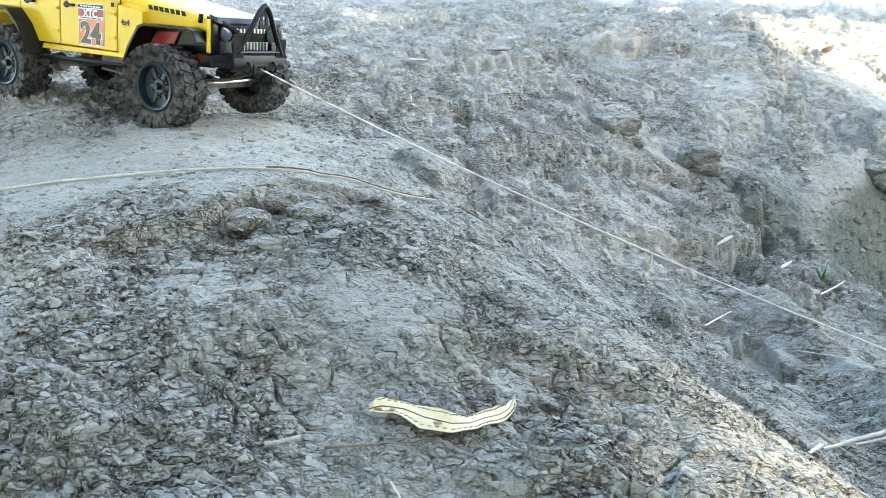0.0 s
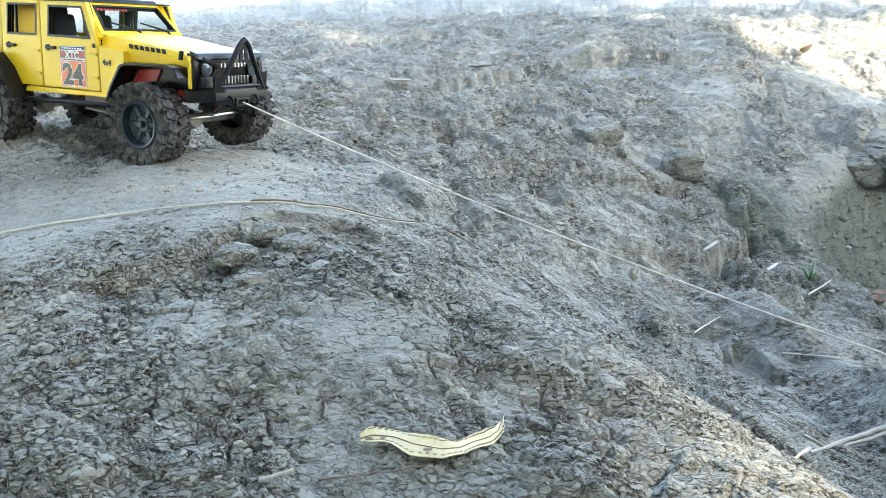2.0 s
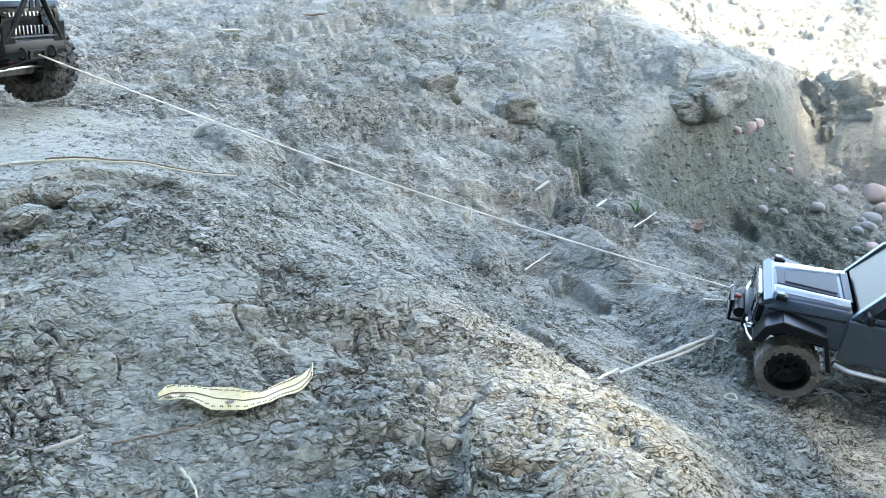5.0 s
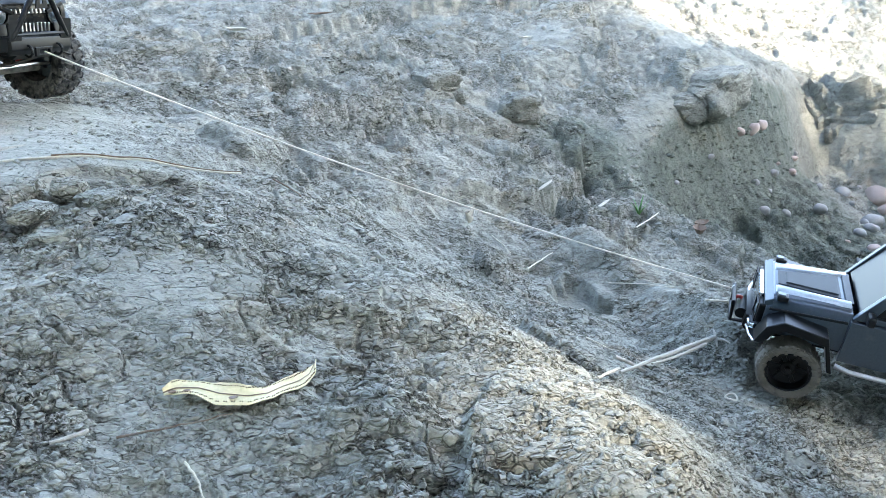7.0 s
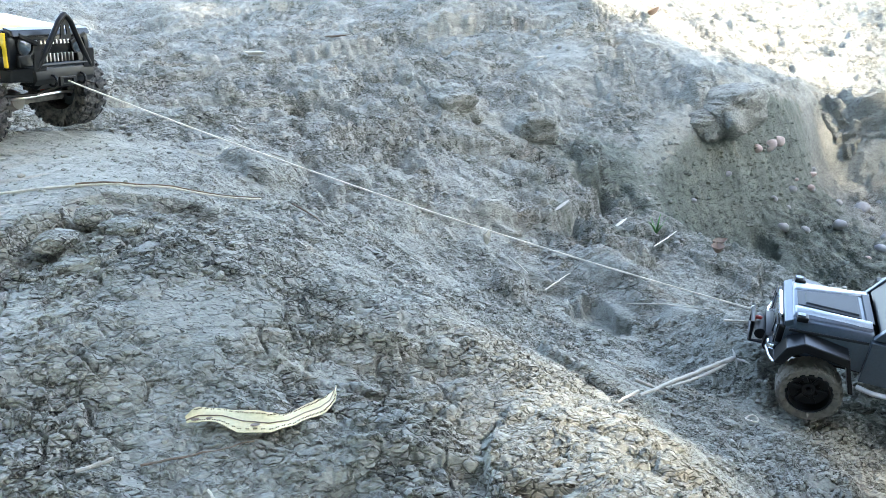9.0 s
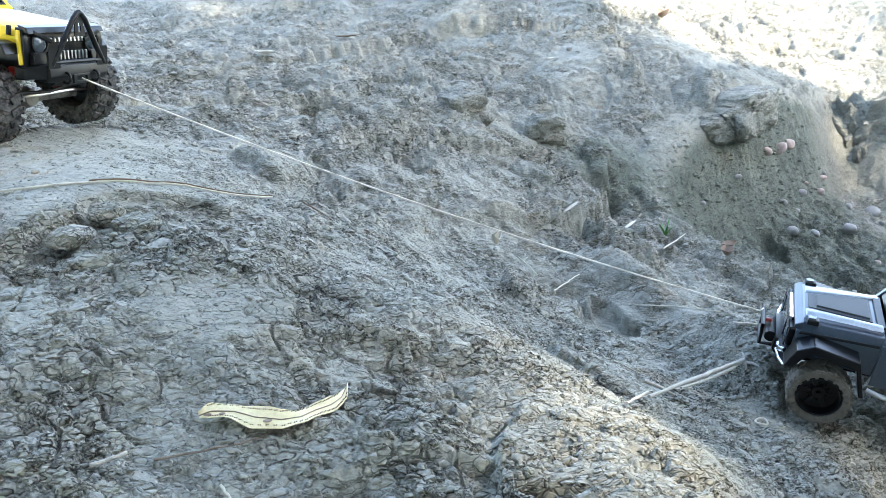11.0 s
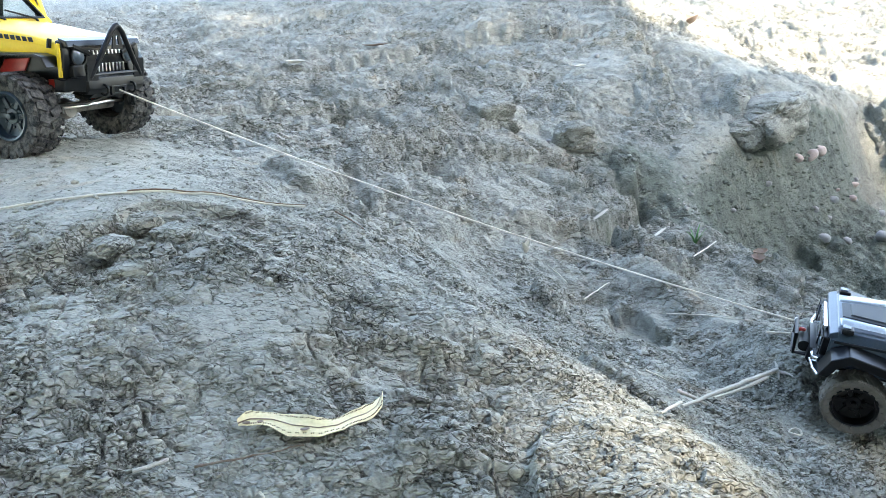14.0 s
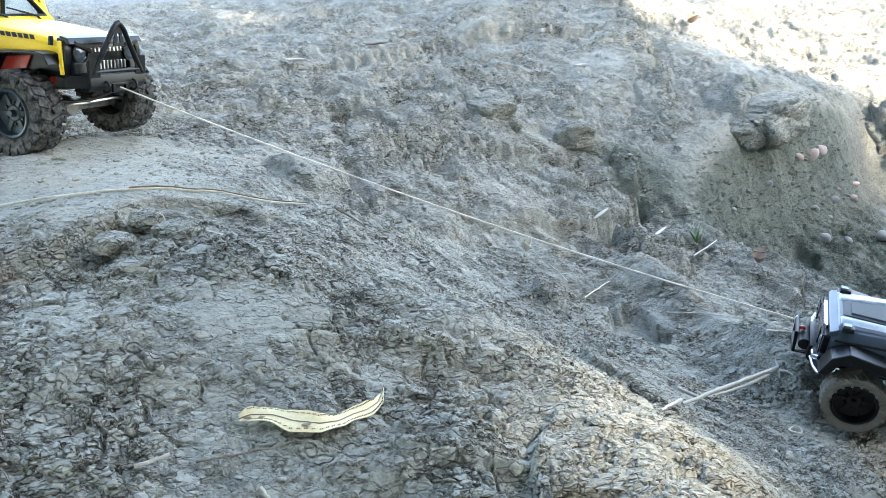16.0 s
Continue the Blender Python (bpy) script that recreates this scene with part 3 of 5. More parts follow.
def wheel(parent, r, width, at, side, rubber, rim_mat, lugs, rim=0.56, face=0.5, nut=STEEL, proud=1.0):
    """A wheel with a lugged tyre; side: +1 shows its face to the left, -1 to the right."""
    hub = new("wheel")
    hub.parent = parent
    hub.matrix_basis = pose(*at)
    w = width / 2
    bm = turned([(r * rim, -w * 0.75), (r * 0.72, -w * 0.92), (r * 0.86, -w), (r * 0.935, -w * 0.86), (r * 0.945, 0),
                 (r * 0.935, w * 0.86), (r * 0.86, w), (r * 0.72, w * 0.92), (r * rim, w * 0.75), (r * rim, -w * 0.75)], 48)
    step = 2 * math.pi / lugs
    for k in range(lugs):
        for s in (-1, 1):
            a = k * step + (0.5 * step if s > 0 else 0)
            turn = Matrix.Rotation(-a, 4, "Y")
            # tread block, set askew, and the block that wraps over the shoulder
            box(bm, (r * 0.085 * proud, w * 0.80, r * step * 0.58), turn @ pose(r * (0.912 + 0.043 * proud), s * w * 0.47, 0, s * 20), 0.0008)
            box(bm, (r * 0.20 * proud, w * 0.20 * proud, r * step * 0.62), turn @ pose(r * (0.842 + 0.043 * proud), s * w * (0.87 + 0.10 * proud), 0, 0, 0, s * 14), 0.0008)
            if k % 2 == 0:
                box(bm, (r * 0.14, w * 0.10, r * step * 0.5), turn @ pose(r * 0.74, s * w * 0.95, r * 0.02, 0, 0, s * 8), 0.0006)
    part("tyre", bm, rubber, hub, smooth=True)
    o = side * w
    part("rim", turned([(r * rim * 1.04, -w * 0.78), (r * rim * 1.06, o * 0.80), (r * rim * 1.0, o * 0.90), (r * rim * 0.92, o * 0.86),
                        (r * rim * 0.86, o * face), (r * rim * 0.45, o * (face - 0.12)), (r * rim * 0.30, o * (face + 0.1)), (0, o * (face + 0.1))], 40),
         rim_mat, hub, smooth=True)
    for k in range(6):
        a = k * math.pi / 3
        part("spoke", box(bmesh.new(), (r * rim * 0.52, w * 0.16, r * rim * 0.20),
                          Matrix.Rotation(-a, 4, "Y") @ pose(r * rim * 0.60, o * (face - 0.02), 0), 0.001), rim_mat, hub)
        part("bolt", box(bmesh.new(), (r * 0.06, w * 0.12, r * 0.06),
                               Matrix.Rotation(-a - 0.5, 4, "Y") @ pose(r * rim * 0.46, o * (face + 0.03), 0), 0.0006), nut, hub)
    part("hub_cap", turned([(0, o * (face + 0.42)), (r * 0.07, o * (face + 0.40)), (r * 0.09, o * (face + 0.1)), (r * 0.15, o * face)], 16),
         nut, hub, smooth=True)
    return hub


# ---- yellow off-roader, a radio-controlled model ----
def toy_offroader():
    car = new("toy_offroader")
    W = 0.326

    # hood and nose
    def ring(x, hw, top, side, low):
        return [(x, -hw, low), (x, -hw, side), (x, -hw * 0.93, side + (top - side) * 0.7), (x, -hw * 0.6, top), (x, 0, top + 0.002),
                (x, hw * 0.6, top), (x, hw * 0.93, side + (top - side) * 0.7), (x, hw, side), (x, hw, low)]
    body = part("body", soften(loft([ring(-0.104, 0.079, 0.184, 0.172, 0.150), ring(-0.05, 0.077, 0.180, 0.166, 0.143),
                                     ring(0.02, 0.074, 0.170, 0.158, 0.141), ring(0.058, 0.072, 0.1615, 0.150, 0.138)]), 0.002),
                YELLOW, car, "yellow enamelled plastic body with a dull dusty hood", smooth=True)
    for s in (-1, 1):
        y0, y1 = s * 0.079, s * 0.087
        # cowl side, sill, quarter panel, doors
        part("cowl_side", slab([(-0.1025, 0.090), (-0.0815, 0.090), (-0.052, 0.142), (-0.052, 0.160), (-0.1025, 0.166)], s * 0.074, y1, 0.0012), YELLOW, body)
        part("sill", slab([(-0.272, 0.0885), (-0.0825, 0.0905), (-0.0830, 0.0975), (-0.268, 0.0965)], s * 0.070, s * 0.0865, 0.0012), YELLOW, body)
        part("quarter_panel", framed([(-0.425, 0.135), (-0.3195, 0.135), (-0.3165, 0.165), (-0.3125, 0.2275), (-0.425, 0.2275)],
                                     [(-0.408, 0.178), (-0.366, 0.178), (-0.326, 0.178), (-0.326, 0.2195), (-0.408, 0.2195)], y0, y1, 0.0012), YELLOW, body)
        door = part("front_door", framed([(-0.2265, 0.0985), (-0.1050, 0.0985), (-0.1045, 0.170), (-0.1245, 0.2275), (-0.2225, 0.2275)],
                                         [(-0.2084, 0.1762), (-0.16, 0.1757), (-0.1192, 0.1752), (-0.1334, 0.2198), (-0.2031, 0.2203)], y0, y1, 0.0014), YELLOW, car)
        rear = part("rear_door", framed([(-0.288, 0.0985), (-0.2285, 0.0985), (-0.2245, 0.2275), (-0.3110, 0.2275), (-0.3175, 0.137)],
                                        [(-0.272, 0.1759), (-0.2361, 0.1761), (-0.2302, 0.2219), (-0.2953, 0.2214), (-0.3019, 0.1759)], y0, y1, 0.0014), YELLOW, car)
        for d, hx in ((door, -0.2050), (rear, -0.2950)):
            part("handle", box(bmesh.new(), (0.021, 0.005, 0.0045), pose(hx + 0.004, s * 0.0905, 0.1585), 0.0015), BLACK, d, "black plastic door handle")
            part("handle_base", turned([(0, s * 0.003), (0.004, s * 0.0028), (0.005, 0)], 14), BLACK, d).matrix_basis = pose(hx - 0.005, s * 0.0872, 0.1585)
        for d, hx in ((door, -0.112), (rear, -0.236)):
            for hz in (0.152, 0.118):
                part("hinge", box(bmesh.new(), (0.014, 0.0035, 0.0045), pose(hx, s * 0.0883, hz), 0.001), YELLOW, d)
        # window gaskets
        part("gasket", framed([(-0.2100, 0.1748), (-0.16, 0.1743), (-0.1170, 0.1738), (-0.1325, 0.2212), (-0.2043, 0.2216)],
                              [(-0.2060, 0.1785), (-0.16, 0.1780), (-0.1225, 0.1775), (-0.1348, 0.2178), (-0.2006, 0.2182)], s * 0.0815, s * 0.0877, 0.0005), BLACK, door)
        part("gasket", framed([(-0.272, 0.1745), (-0.2345, 0.1747), (-0.2288, 0.2232), (-0.2967, 0.2228), (-0.3035, 0.1745)],
                              [(-0.272, 0.1780), (-0.2380, 0.1782), (-0.2325, 0.2200), (-0.2935, 0.2196), (-0.3000, 0.1780)], s * 0.0815, s * 0.0877, 0.0005), BLACK, rear)
        part("window_bar", box(bmesh.new(), (0.003, 0.004, 0.045), pose(-0.283, s * 0.083, 0.199, 0, 4), 0.0005), BLACK, rear)
        # flares over the wheels
        arch = [(-0.084, 0.086), (-0.073, 0.110), (-0.052, 0.1405), (-0.040, 0.1445), (0.040, 0.1455), (0.054, 0.1420), (0.062, 0.128)]
        under = [(0.058, 0.1270), (0.051, 0.1385), (0.038, 0.1415), (-0.038, 0.1405), (-0.048, 0.1370), (-0.069, 0.107), (-0.079, 0.0855)]
        part("front_flare", slab(arch + under, s * 0.066, s * 0.098, 0.0012), GLOSS, car, "glossy black wheel flare", smooth=True)
        arch = [(-W - 0.085, 0.105), (-W - 0.055, 0.140), (-W - 0.03, 0.1475), (-W + 0.012, 0.1455), (-W + 0.034, 0.125), (-W + 0.060, 0.080)]
        under = [(-W + 0.055, 0.0795), (-W + 0.030, 0.122), (-W + 0.010, 0.141), (-W - 0.028, 0.143), (-W - 0.052, 0.136), (-W - 0.081, 0.103)]
        part("rear_flare", slab(arch + under, s * 0.080, s * 0.115, 0.0012), BLACK, car, smooth=True)
        # inner wings
        part("inner_wing", slab([(-0.090, 0.088), (-0.082, 0.142), (-0.060, 0.142), (-0.070, 0.088)], s * 0.056, s * 0.074), BLACK, car)
        part("red_arch", slab([(-0.07, 0.10), (-0.045, 0.134), (0.0, 0.137), (-0.02, 0.10)], s * 0.0642, s * 0.0670, 0.001), RED, car, "red plastic inner arch")
        part("red_mount", box(bmesh.new(), (0.03, 0.006, 0.012), pose(0.050, s * 0.068, 0.1035), 0.001), RED, car)
        # rock slider and its braces
        part("slider", tube([(-0.085, s * 0.088, 0.0800), (-0.12, s * 0.093, 0.0790), (-0.25, s * 0.093, 0.0775), (-0.275, s * 0.086, 0.0780)], 0.0035), BLACK, car, smooth=True)
        part("link_rod", tube([(-0.06, s * 0.060, 0.060), (-0.18, s * 0.05, 0.066)], 0.0022), STEEL, car, "bare steel link rod", smooth=True)
        part("shock", tube([(-0.005, s * 0.058, 0.065), (-0.012, s * 0.050, 0.140)], 0.0055, 12), RED, car, smooth=True)
        part("shock", tube([(-W, s * 0.058, 0.065), (-W + 0.012, s * 0.050, 0.140)], 0.0055, 12), RED, car, smooth=True)
        part("hood_latch", box(bmesh.new(), (0.005, 0.005, 0.013), pose(0.046, s * 0.0735, 0.1585, s * 12), 0.001), BLACK, body)
        part("side_marker", box(bmesh.new(), (0.005, 0.002, 0.006), pose(-0.1115, s * 0.0880, 0.1650), 0.0008), BLACK, door)
        # black plates added inside the doors to stand in for the cabin's shade
        part("dark_backing", framed([(-0.2245, 0.1000), (-0.1070, 0.1000), (-0.1060, 0.170), (-0.1260, 0.2265), (-0.2215, 0.2265)],
                                   [(-0.2064, 0.1780), (-0.16, 0.1775), (-0.1215, 0.1770), (-0.1345, 0.2182), (-0.2010, 0.2187)], s * 0.0765, s * 0.0786), BLACK, door)
        part("dark_backing", framed([(-0.288, 0.1000), (-0.2300, 0.1000), (-0.2260, 0.2265), (-0.3110, 0.2265), (-0.3165, 0.137)],
                                   [(-0.272, 0.1776), (-0.2378, 0.1778), (-0.2322, 0.2203), (-0.2938, 0.2198), (-0.3004, 0.1776)], s * 0.0765, s * 0.0786), BLACK, rear)
    part("engine_bay", box(bmesh.new(), (0.150, 0.128, 0.056), pose(-0.020, 0, 0.119), 0.003), BLACK, car)
    part("headliner", box(bmesh.new(), (0.27, 0.140, 0.003), pose(-0.285, 0, 0.2258)), BLACK, car)
    # cowl, windshield frame, roof
    part("cowl", box(bmesh.new(), (0.02, 0.150, 0.010), pose(-0.104, 0, 0.178, 0, 8), 0.002), YELLOW, body)
    tilt = Matrix.Translation((-0.1015, 0, 0.1815)) @ Matrix.Rotation(radians(-42), 4, "Y")

    def upright(outer, inner, d0, d1, bev=0.001):
        b = framed(outer, inner, d0, d1, bev)          # outline in width and height, depth along y
        b.transform(tilt @ Matrix.Rotation(radians(90), 4, "Z"))
        return b
    shield = part("windshield_frame", upright([(-0.083, -0.002), (0.083, -0.002), (0.073, 0.062), (-0.073, 0.062)],
                                              [(-0.073, 0.006), (0.073, 0.006), (0.064, 0.053), (-0.064, 0.053)], -0.003, 0.003), YELLOW, car)
    part("gasket", upright([(-0.074, 0.005), (0.074, 0.005), (0.065, 0.054), (-0.065, 0.054)],
                           [(-0.070, 0.0085), (0.070, 0.0085), (0.0615, 0.0505), (-0.0615, 0.0505)], -0.0040, 0.0034, 0.0005), BLACK, shield)
    pane = slab([(-0.0705, 0.008), (0.0705, 0.008), (0.062, 0.051), (-0.062, 0.051)], -0.0008, 0.0004)
    pane.transform(tilt @ Matrix.Rotation(radians(90), 4, "Z"))
    part("pane", pane, GLASS, shield, "clear plastic windshield").visible_shadow = False
    strip = new("visor_strip", None)
    strip.parent = shield
    strip.matrix_basis = tilt @ Matrix.Rotation(radians(90), 4, "Z")
    bar_row(strip, 9, -0.060, 0.0, -0.0012, 0.0475, 0.0045, RED)
    for w0, w1 in ((-0.010, -0.056), (0.050, 0.004)):
        blade = tube([(w0 + 0.004, -0.004, -0.004), (w0, -0.0065, 0.002), (w0 + (w1 - w0) * 0.45, -0.0068, 0.009), (w1, -0.0058, 0.019)], 0.0021, 6, 0.0013)
        blade.transform(tilt @ Matrix.Rotation(radians(90), 4, "Z"))
        part("wiper", blade, BLACK, shield, "black plastic wiper")
    part("roof", soften(loft([[(-0.135, -0.071, 0.2275), (-0.135, 0.071, 0.2275), (-0.139, 0.066, 0.2345), (-0.139, -0.066, 0.2345)],
                              [(-0.428, -0.085, 0.2275), (-0.428, 0.085, 0.2275), (-0.424, 0.076, 0.2400), (-0.424, -0.076, 0.2400)]]), 0.003),
         BLACK, car, "black hardtop roof", smooth=True)
    for s in (-1, 1):
        part("a_pillar", tube([(-0.103, s * 0.081, 0.176), (-0.138, s * 0.075, 0.228)], 0.0042, 6), YELLOW, body)
        part("rain_gutter", slab([(-0.125, 0.2276), (-0.428, 0.2276), (-0.428, 0.2300), (-0.127, 0.2300)], s * 0.070, s * 0.0875, 0.0006), BLACK, body)
    part("tailgate", box(bmesh.new(), (0.006, 0.168, 0.125), pose(-0.425, 0, 0.165), 0.002), YELLOW, car)
    part("floor_pan", box(bmesh.new(), (0.33, 0.15, 0.010), pose(-0.26, 0, 0.108), 0.002), BLACK, car)
    part("dashboard", box(bmesh.new(), (0.02, 0.148, 0.045), pose(-0.118, 0, 0.153), 0.004), BLACK, car)
    for s in (-1, 1):
        seat = part("seat", box(bmesh.new(), (0.05, 0.052, 0.03), pose(-0.215, s * 0.037, 0.130), 0.008), SEAT, car, smooth=True)
        part("backrest", box(bmesh.new(), (0.018, 0.050, 0.075), pose(-0.238, s * 0.037, 0.172, 0, -8), 0.008), SEAT, seat, smooth=True)
        part("headrest", box(bmesh.new(), (0.014, 0.030, 0.020), pose(-0.244, s * 0.037, 0.2150, 0, -8), 0.006), SEAT, seat, smooth=True)

    # grille
    grille = part("grille", soften(slab([(0.057, 0.110), (0.068, 0.110), (0.072, 0.140), (0.069, 0.1600), (0.058, 0.1640)], -0.076, 0.076), 0.003), GLOSS, car,
                  "black scowling grille with two rows of slots", smooth=True)
    part("brow", soften(slab([(0.066, 0.1530), (0.078, 0.1545), (0.074, 0.1625), (0.060, 0.1660)], -0.073, 0.073), 0.0015), GLOSS, grille)
    for s in (-1, 1):
        b = box(bmesh.new(), (0.008, 0.034, 0.006), pose(0.0745, s * 0.047, 0.1495, s * 22), 0.0012)
        part("brow", b, BLACK, grille)
        part("headlight", turned([(0, 0.006), (0.008, 0.0055), (0.0125, 0.002), (0.013, -0.004)], 24), LAMP, grille, "clear round headlight", smooth=True).matrix_basis = pose(0.0705, s * 0.050, 0.1410, 0, 0, -90)
        part("lamp_ring", turned([(0.0125, 0.001), (0.0125, 0.004), (0.0150, 0.004), (0.0150, -0.003)], 24), BLACK, grille, smooth=True).matrix_basis = pose(0.0710, s * 0.050, 0.1410, 0, 0, -90)
        part("cheek", slab([(0.068, 0.113), (0.078, 0.113), (0.076, 0.129), (0.070, 0.131)], s * 0.044, s * 0.066, 0.0015), BLACK, grille)
        part("grille_edge", box(bmesh.new(), (0.006, 0.004, 0.046), pose(0.064, s * 0.0765, 0.136), 0.0015), YELLOW, body)
    for row, (z, h, n, half) in enumerate(((0.1450, 0.0060, 9, 0.030), (0.1235, 0.0120, 11, 0.036))):
        for k in range(n):
            y = -half + 2 * half * k / (n - 1)
            part("slot_bar", box(bmesh.new(), (0.0030, 0.0030, h), pose(0.0735, y, z, 0, 0 if row else -6), 0.0006), STEEL, grille)

    # bumper, winch, stinger
    bumper = part("bumper", soften(slab([(0.070, 0.090), (0.086, 0.0885), (0.093, 0.096), (0.092, 0.1115), (0.070, 0.1135)], -0.056, 0.056), 0.0018), BLACK, car,
                  "black steel stubby bumper with a stinger bar", smooth=True)
    for s in (-1, 1):
        leg = tube([(0.090, s * 0.051, 0.112), (0.094, s * 0.034, 0.137), (0.0985, s * 0.011, 0.174), (0.099, s * 0.004, 0.181), (0.099, 0, 0.1825)], 0.0040, 10)
        part("stinger_leg", leg, BLACK, bumper, smooth=True)
        part("gusset", slab([(0.088, 0.108), (0.0925, 0.108), (0.0945, 0.136), (0.0900, 0.113)], s * 0.036, s * 0.058, 0.0008), BLACK, bumper)
        part("bumper_wing", soften(loft([[(0.062, s * 0.050, 0.093), (0.088, s * 0.054, 0.093), (0.088, s * 0.054, 0.113), (0.062, s * 0.050, 0.115)],
                                         [(0.052, s * 0.078, 0.094), (0.067, s * 0.076, 0.095), (0.067, s * 0.074, 0.109), (0.052, s * 0.078, 0.112)]]), 0.0015), BLACK, bumper)
        part("shackle", tube([(0.093 + 0.007 * math.cos(a), s * 0.028, 0.094 + 0.0075 * math.sin(a)) for a in np.linspace(-2.4, 2.4, 11)], 0.0019, 8), BLACK, bumper, smooth=True)
        part("frame_horn", box(bmesh.new(), (0.075, 0.010, 0.012), pose(0.045, s * 0.032, 0.100), 0.001), BLACK, car)
        part("fog_lamp", turned([(0, 0.005), (0.0055, 0.004), (0.006, -0.003)], 16), WHITE, bumper, "small white lamp", smooth=True).matrix_basis = pose(0.060, s * 0.068, 0.1005, 0, 0, -90)
    plate = framed([(-0.011, 0.150), (0.011, 0.150), (0.005, 0.181), (-0.005, 0.181)], [(-0.003, 0.156), (0.003, 0.156), (0.002, 0.168), (-0.002, 0.168)], -0.001, 0.001)
    plate.transform(Matrix.Translation((0.0975, 0, 0)) @ Matrix.Rotation(radians(90), 4, "Z"))
    part("stinger_plate", plate, BLACK, bumper)
    part("cross_tube", tube([(0.091, -0.047, 0.116), (0.091, 0.047, 0.116)], 0.0026, 8), BLACK, bumper, smooth=True)
    part("fairlead", framed([(-0.016, 0.086), (0.016, 0.086), (0.016, 0.0985), (-0.016, 0.0985)], [(-0.010, 0.089), (0.010, 0.089), (0.010, 0.0955), (-0.010, 0.0955)], -0.002, 0.002, 0.0006),
         BLACK, bumper).matrix_basis = pose(0.0935, 0, 0, 0, 0, 90)
    # running gear
    for x in (0.0, -W):
        part("axle", tube([(x, -0.085, 0.060), (x, 0.085, 0.060)], 0.0075, 12), AXLE, car, "dusty axle tube", smooth=True)
        part("differential", turned([(0, -0.014), (0.012, -0.013), (0.0165, 0), (0.012, 0.013), (0, 0.014)], 16), AXLE, car, smooth=True).matrix_basis = pose(x, -0.012, 0.060, 0, 0, 90)
        for s in (-1, 1):
            wheel(car, 0.060, 0.046, (x, s * 0.097, 0.060 + (0.010 if x == 0 and s > 0 else 0)), s, RUBBER, RIM, 22, rim=0.55, face=0.35, nut=RIM)
    part("tie_rod", tube([(0.026, -0.082, 0.066), (0.030, -0.02, 0.066), (0.030, 0.05, 0.068), (0.026, 0.082, 0.066)], 0.0022), STEEL, car, "bare steel tie rod", smooth=True)
    part("drag_link", tube([(0.045, -0.078, 0.074), (0.052, -0.02, 0.072), (0.048, 0.045, 0.082)], 0.0024), BLACK, car, smooth=True)
    part("skid_plate", soften(slab([(0.040, 0.086), (0.070, 0.081), (0.080, 0.088), (0.045, 0.092)], -0.035, 0.035), 0.001), BLACK, car)
    for s in (-1, 1):
        part("frame_rail", box(bmesh.new(), (0.44, 0.010, 0.012), pose(-0.18, s * 0.034, 0.098), 0.001), BLACK, car)
    part("gearbox", box(bmesh.new(), (0.085, 0.05, 0.032), pose(-0.17, 0, 0.082), 0.005), AXLE, car)
    part("spare_wheel", turned([(0.030, -0.018), (0.052, -0.020), (0.058, -0.012), (0.058, 0.012), (0.052, 0.020), (0.0, 0.012)], 32), RUBBER, car, smooth=True).matrix_basis = pose(-0.449, 0, 0.165, 0, 0, 90)

    # decals on the near side
    side = -0.0876
    sticker = part("race_sticker", slab([(-0.1855, 0.1005), (-0.1310, 0.1025), (-0.1305, 0.1635), (-0.1855, 0.1615)], side, side - 0.0004), WHITE, car, "orange and white race number sticker")
    part("sticker_field", slab([(-0.1842, 0.1018), (-0.1322, 0.1036), (-0.1320, 0.1410), (-0.1842, 0.1395)], side - 0.0003, side - 0.0007), ORANGE, sticker)
    part("sticker_field", slab([(-0.1842, 0.1440), (-0.1318, 0.1452), (-0.1316, 0.1560), (-0.1842, 0.1545)], side - 0.0003, side - 0.0007), RED, sticker)
    part("sticker_field", slab([(-0.1842, 0.1560), (-0.1316, 0.1575), (-0.1316, 0.1625), (-0.1842, 0.1607)], side - 0.0003, side - 0.0007), SLATE, sticker)
    on = Matrix.Rotation(radians(90), 4, "X")
    words("lettering", "XTC", 0.0150, WHITE, sticker, Matrix.Translation((-0.1580, side - 0.0009, 0.1442)) @ on, 0.0003, 0.0006)
    words("number_outline", "24", 0.0430, WHITE, sticker, Matrix.Translation((-0.1580, side - 0.0009, 0.1060)) @ on, 0.0002, 0.0029)
    words("race_number", "24", 0.0430, GLOSS, sticker, Matrix.Translation((-0.1580, side - 0.0014, 0.1060)) @ on, 0.0003, 0.0014)
    bar_row(sticker, 8, -0.180, -0.136, side - 0.0008, 0.1590, 0.0022, WHITE)
    bar_row(sticker, 12, -0.180, -0.136, side - 0.0008, 0.1422, 0.0012, SLATE)
    words("lettering", "4x4", 0.0115, SLATE, body, Matrix.Translation((-0.0860, side - 0.0004, 0.1380)) @ on, 0.0003, 0.0003)
    badge = new("hood_badge")
    badge.parent = body
    badge.matrix_basis = pose(-0.014, -0.0775, 0.1648, 20, 4, 2)
    bar_row(badge, 7, -0.036, 0.036, 0, 0, 0.0068, SLATE)
    return tagged(car, "yellow radio-controlled off-roader with mud-dusted tyres and black stinger bumper", "toy car")


jeep = toy_offroader()
JEEP = pose(-0.4233, 1.3433, 0.1609, -5.13, 2.41, -26.32) @ Matrix.Scale(1.054, 4)
jeep.matrix_basis = JEEP


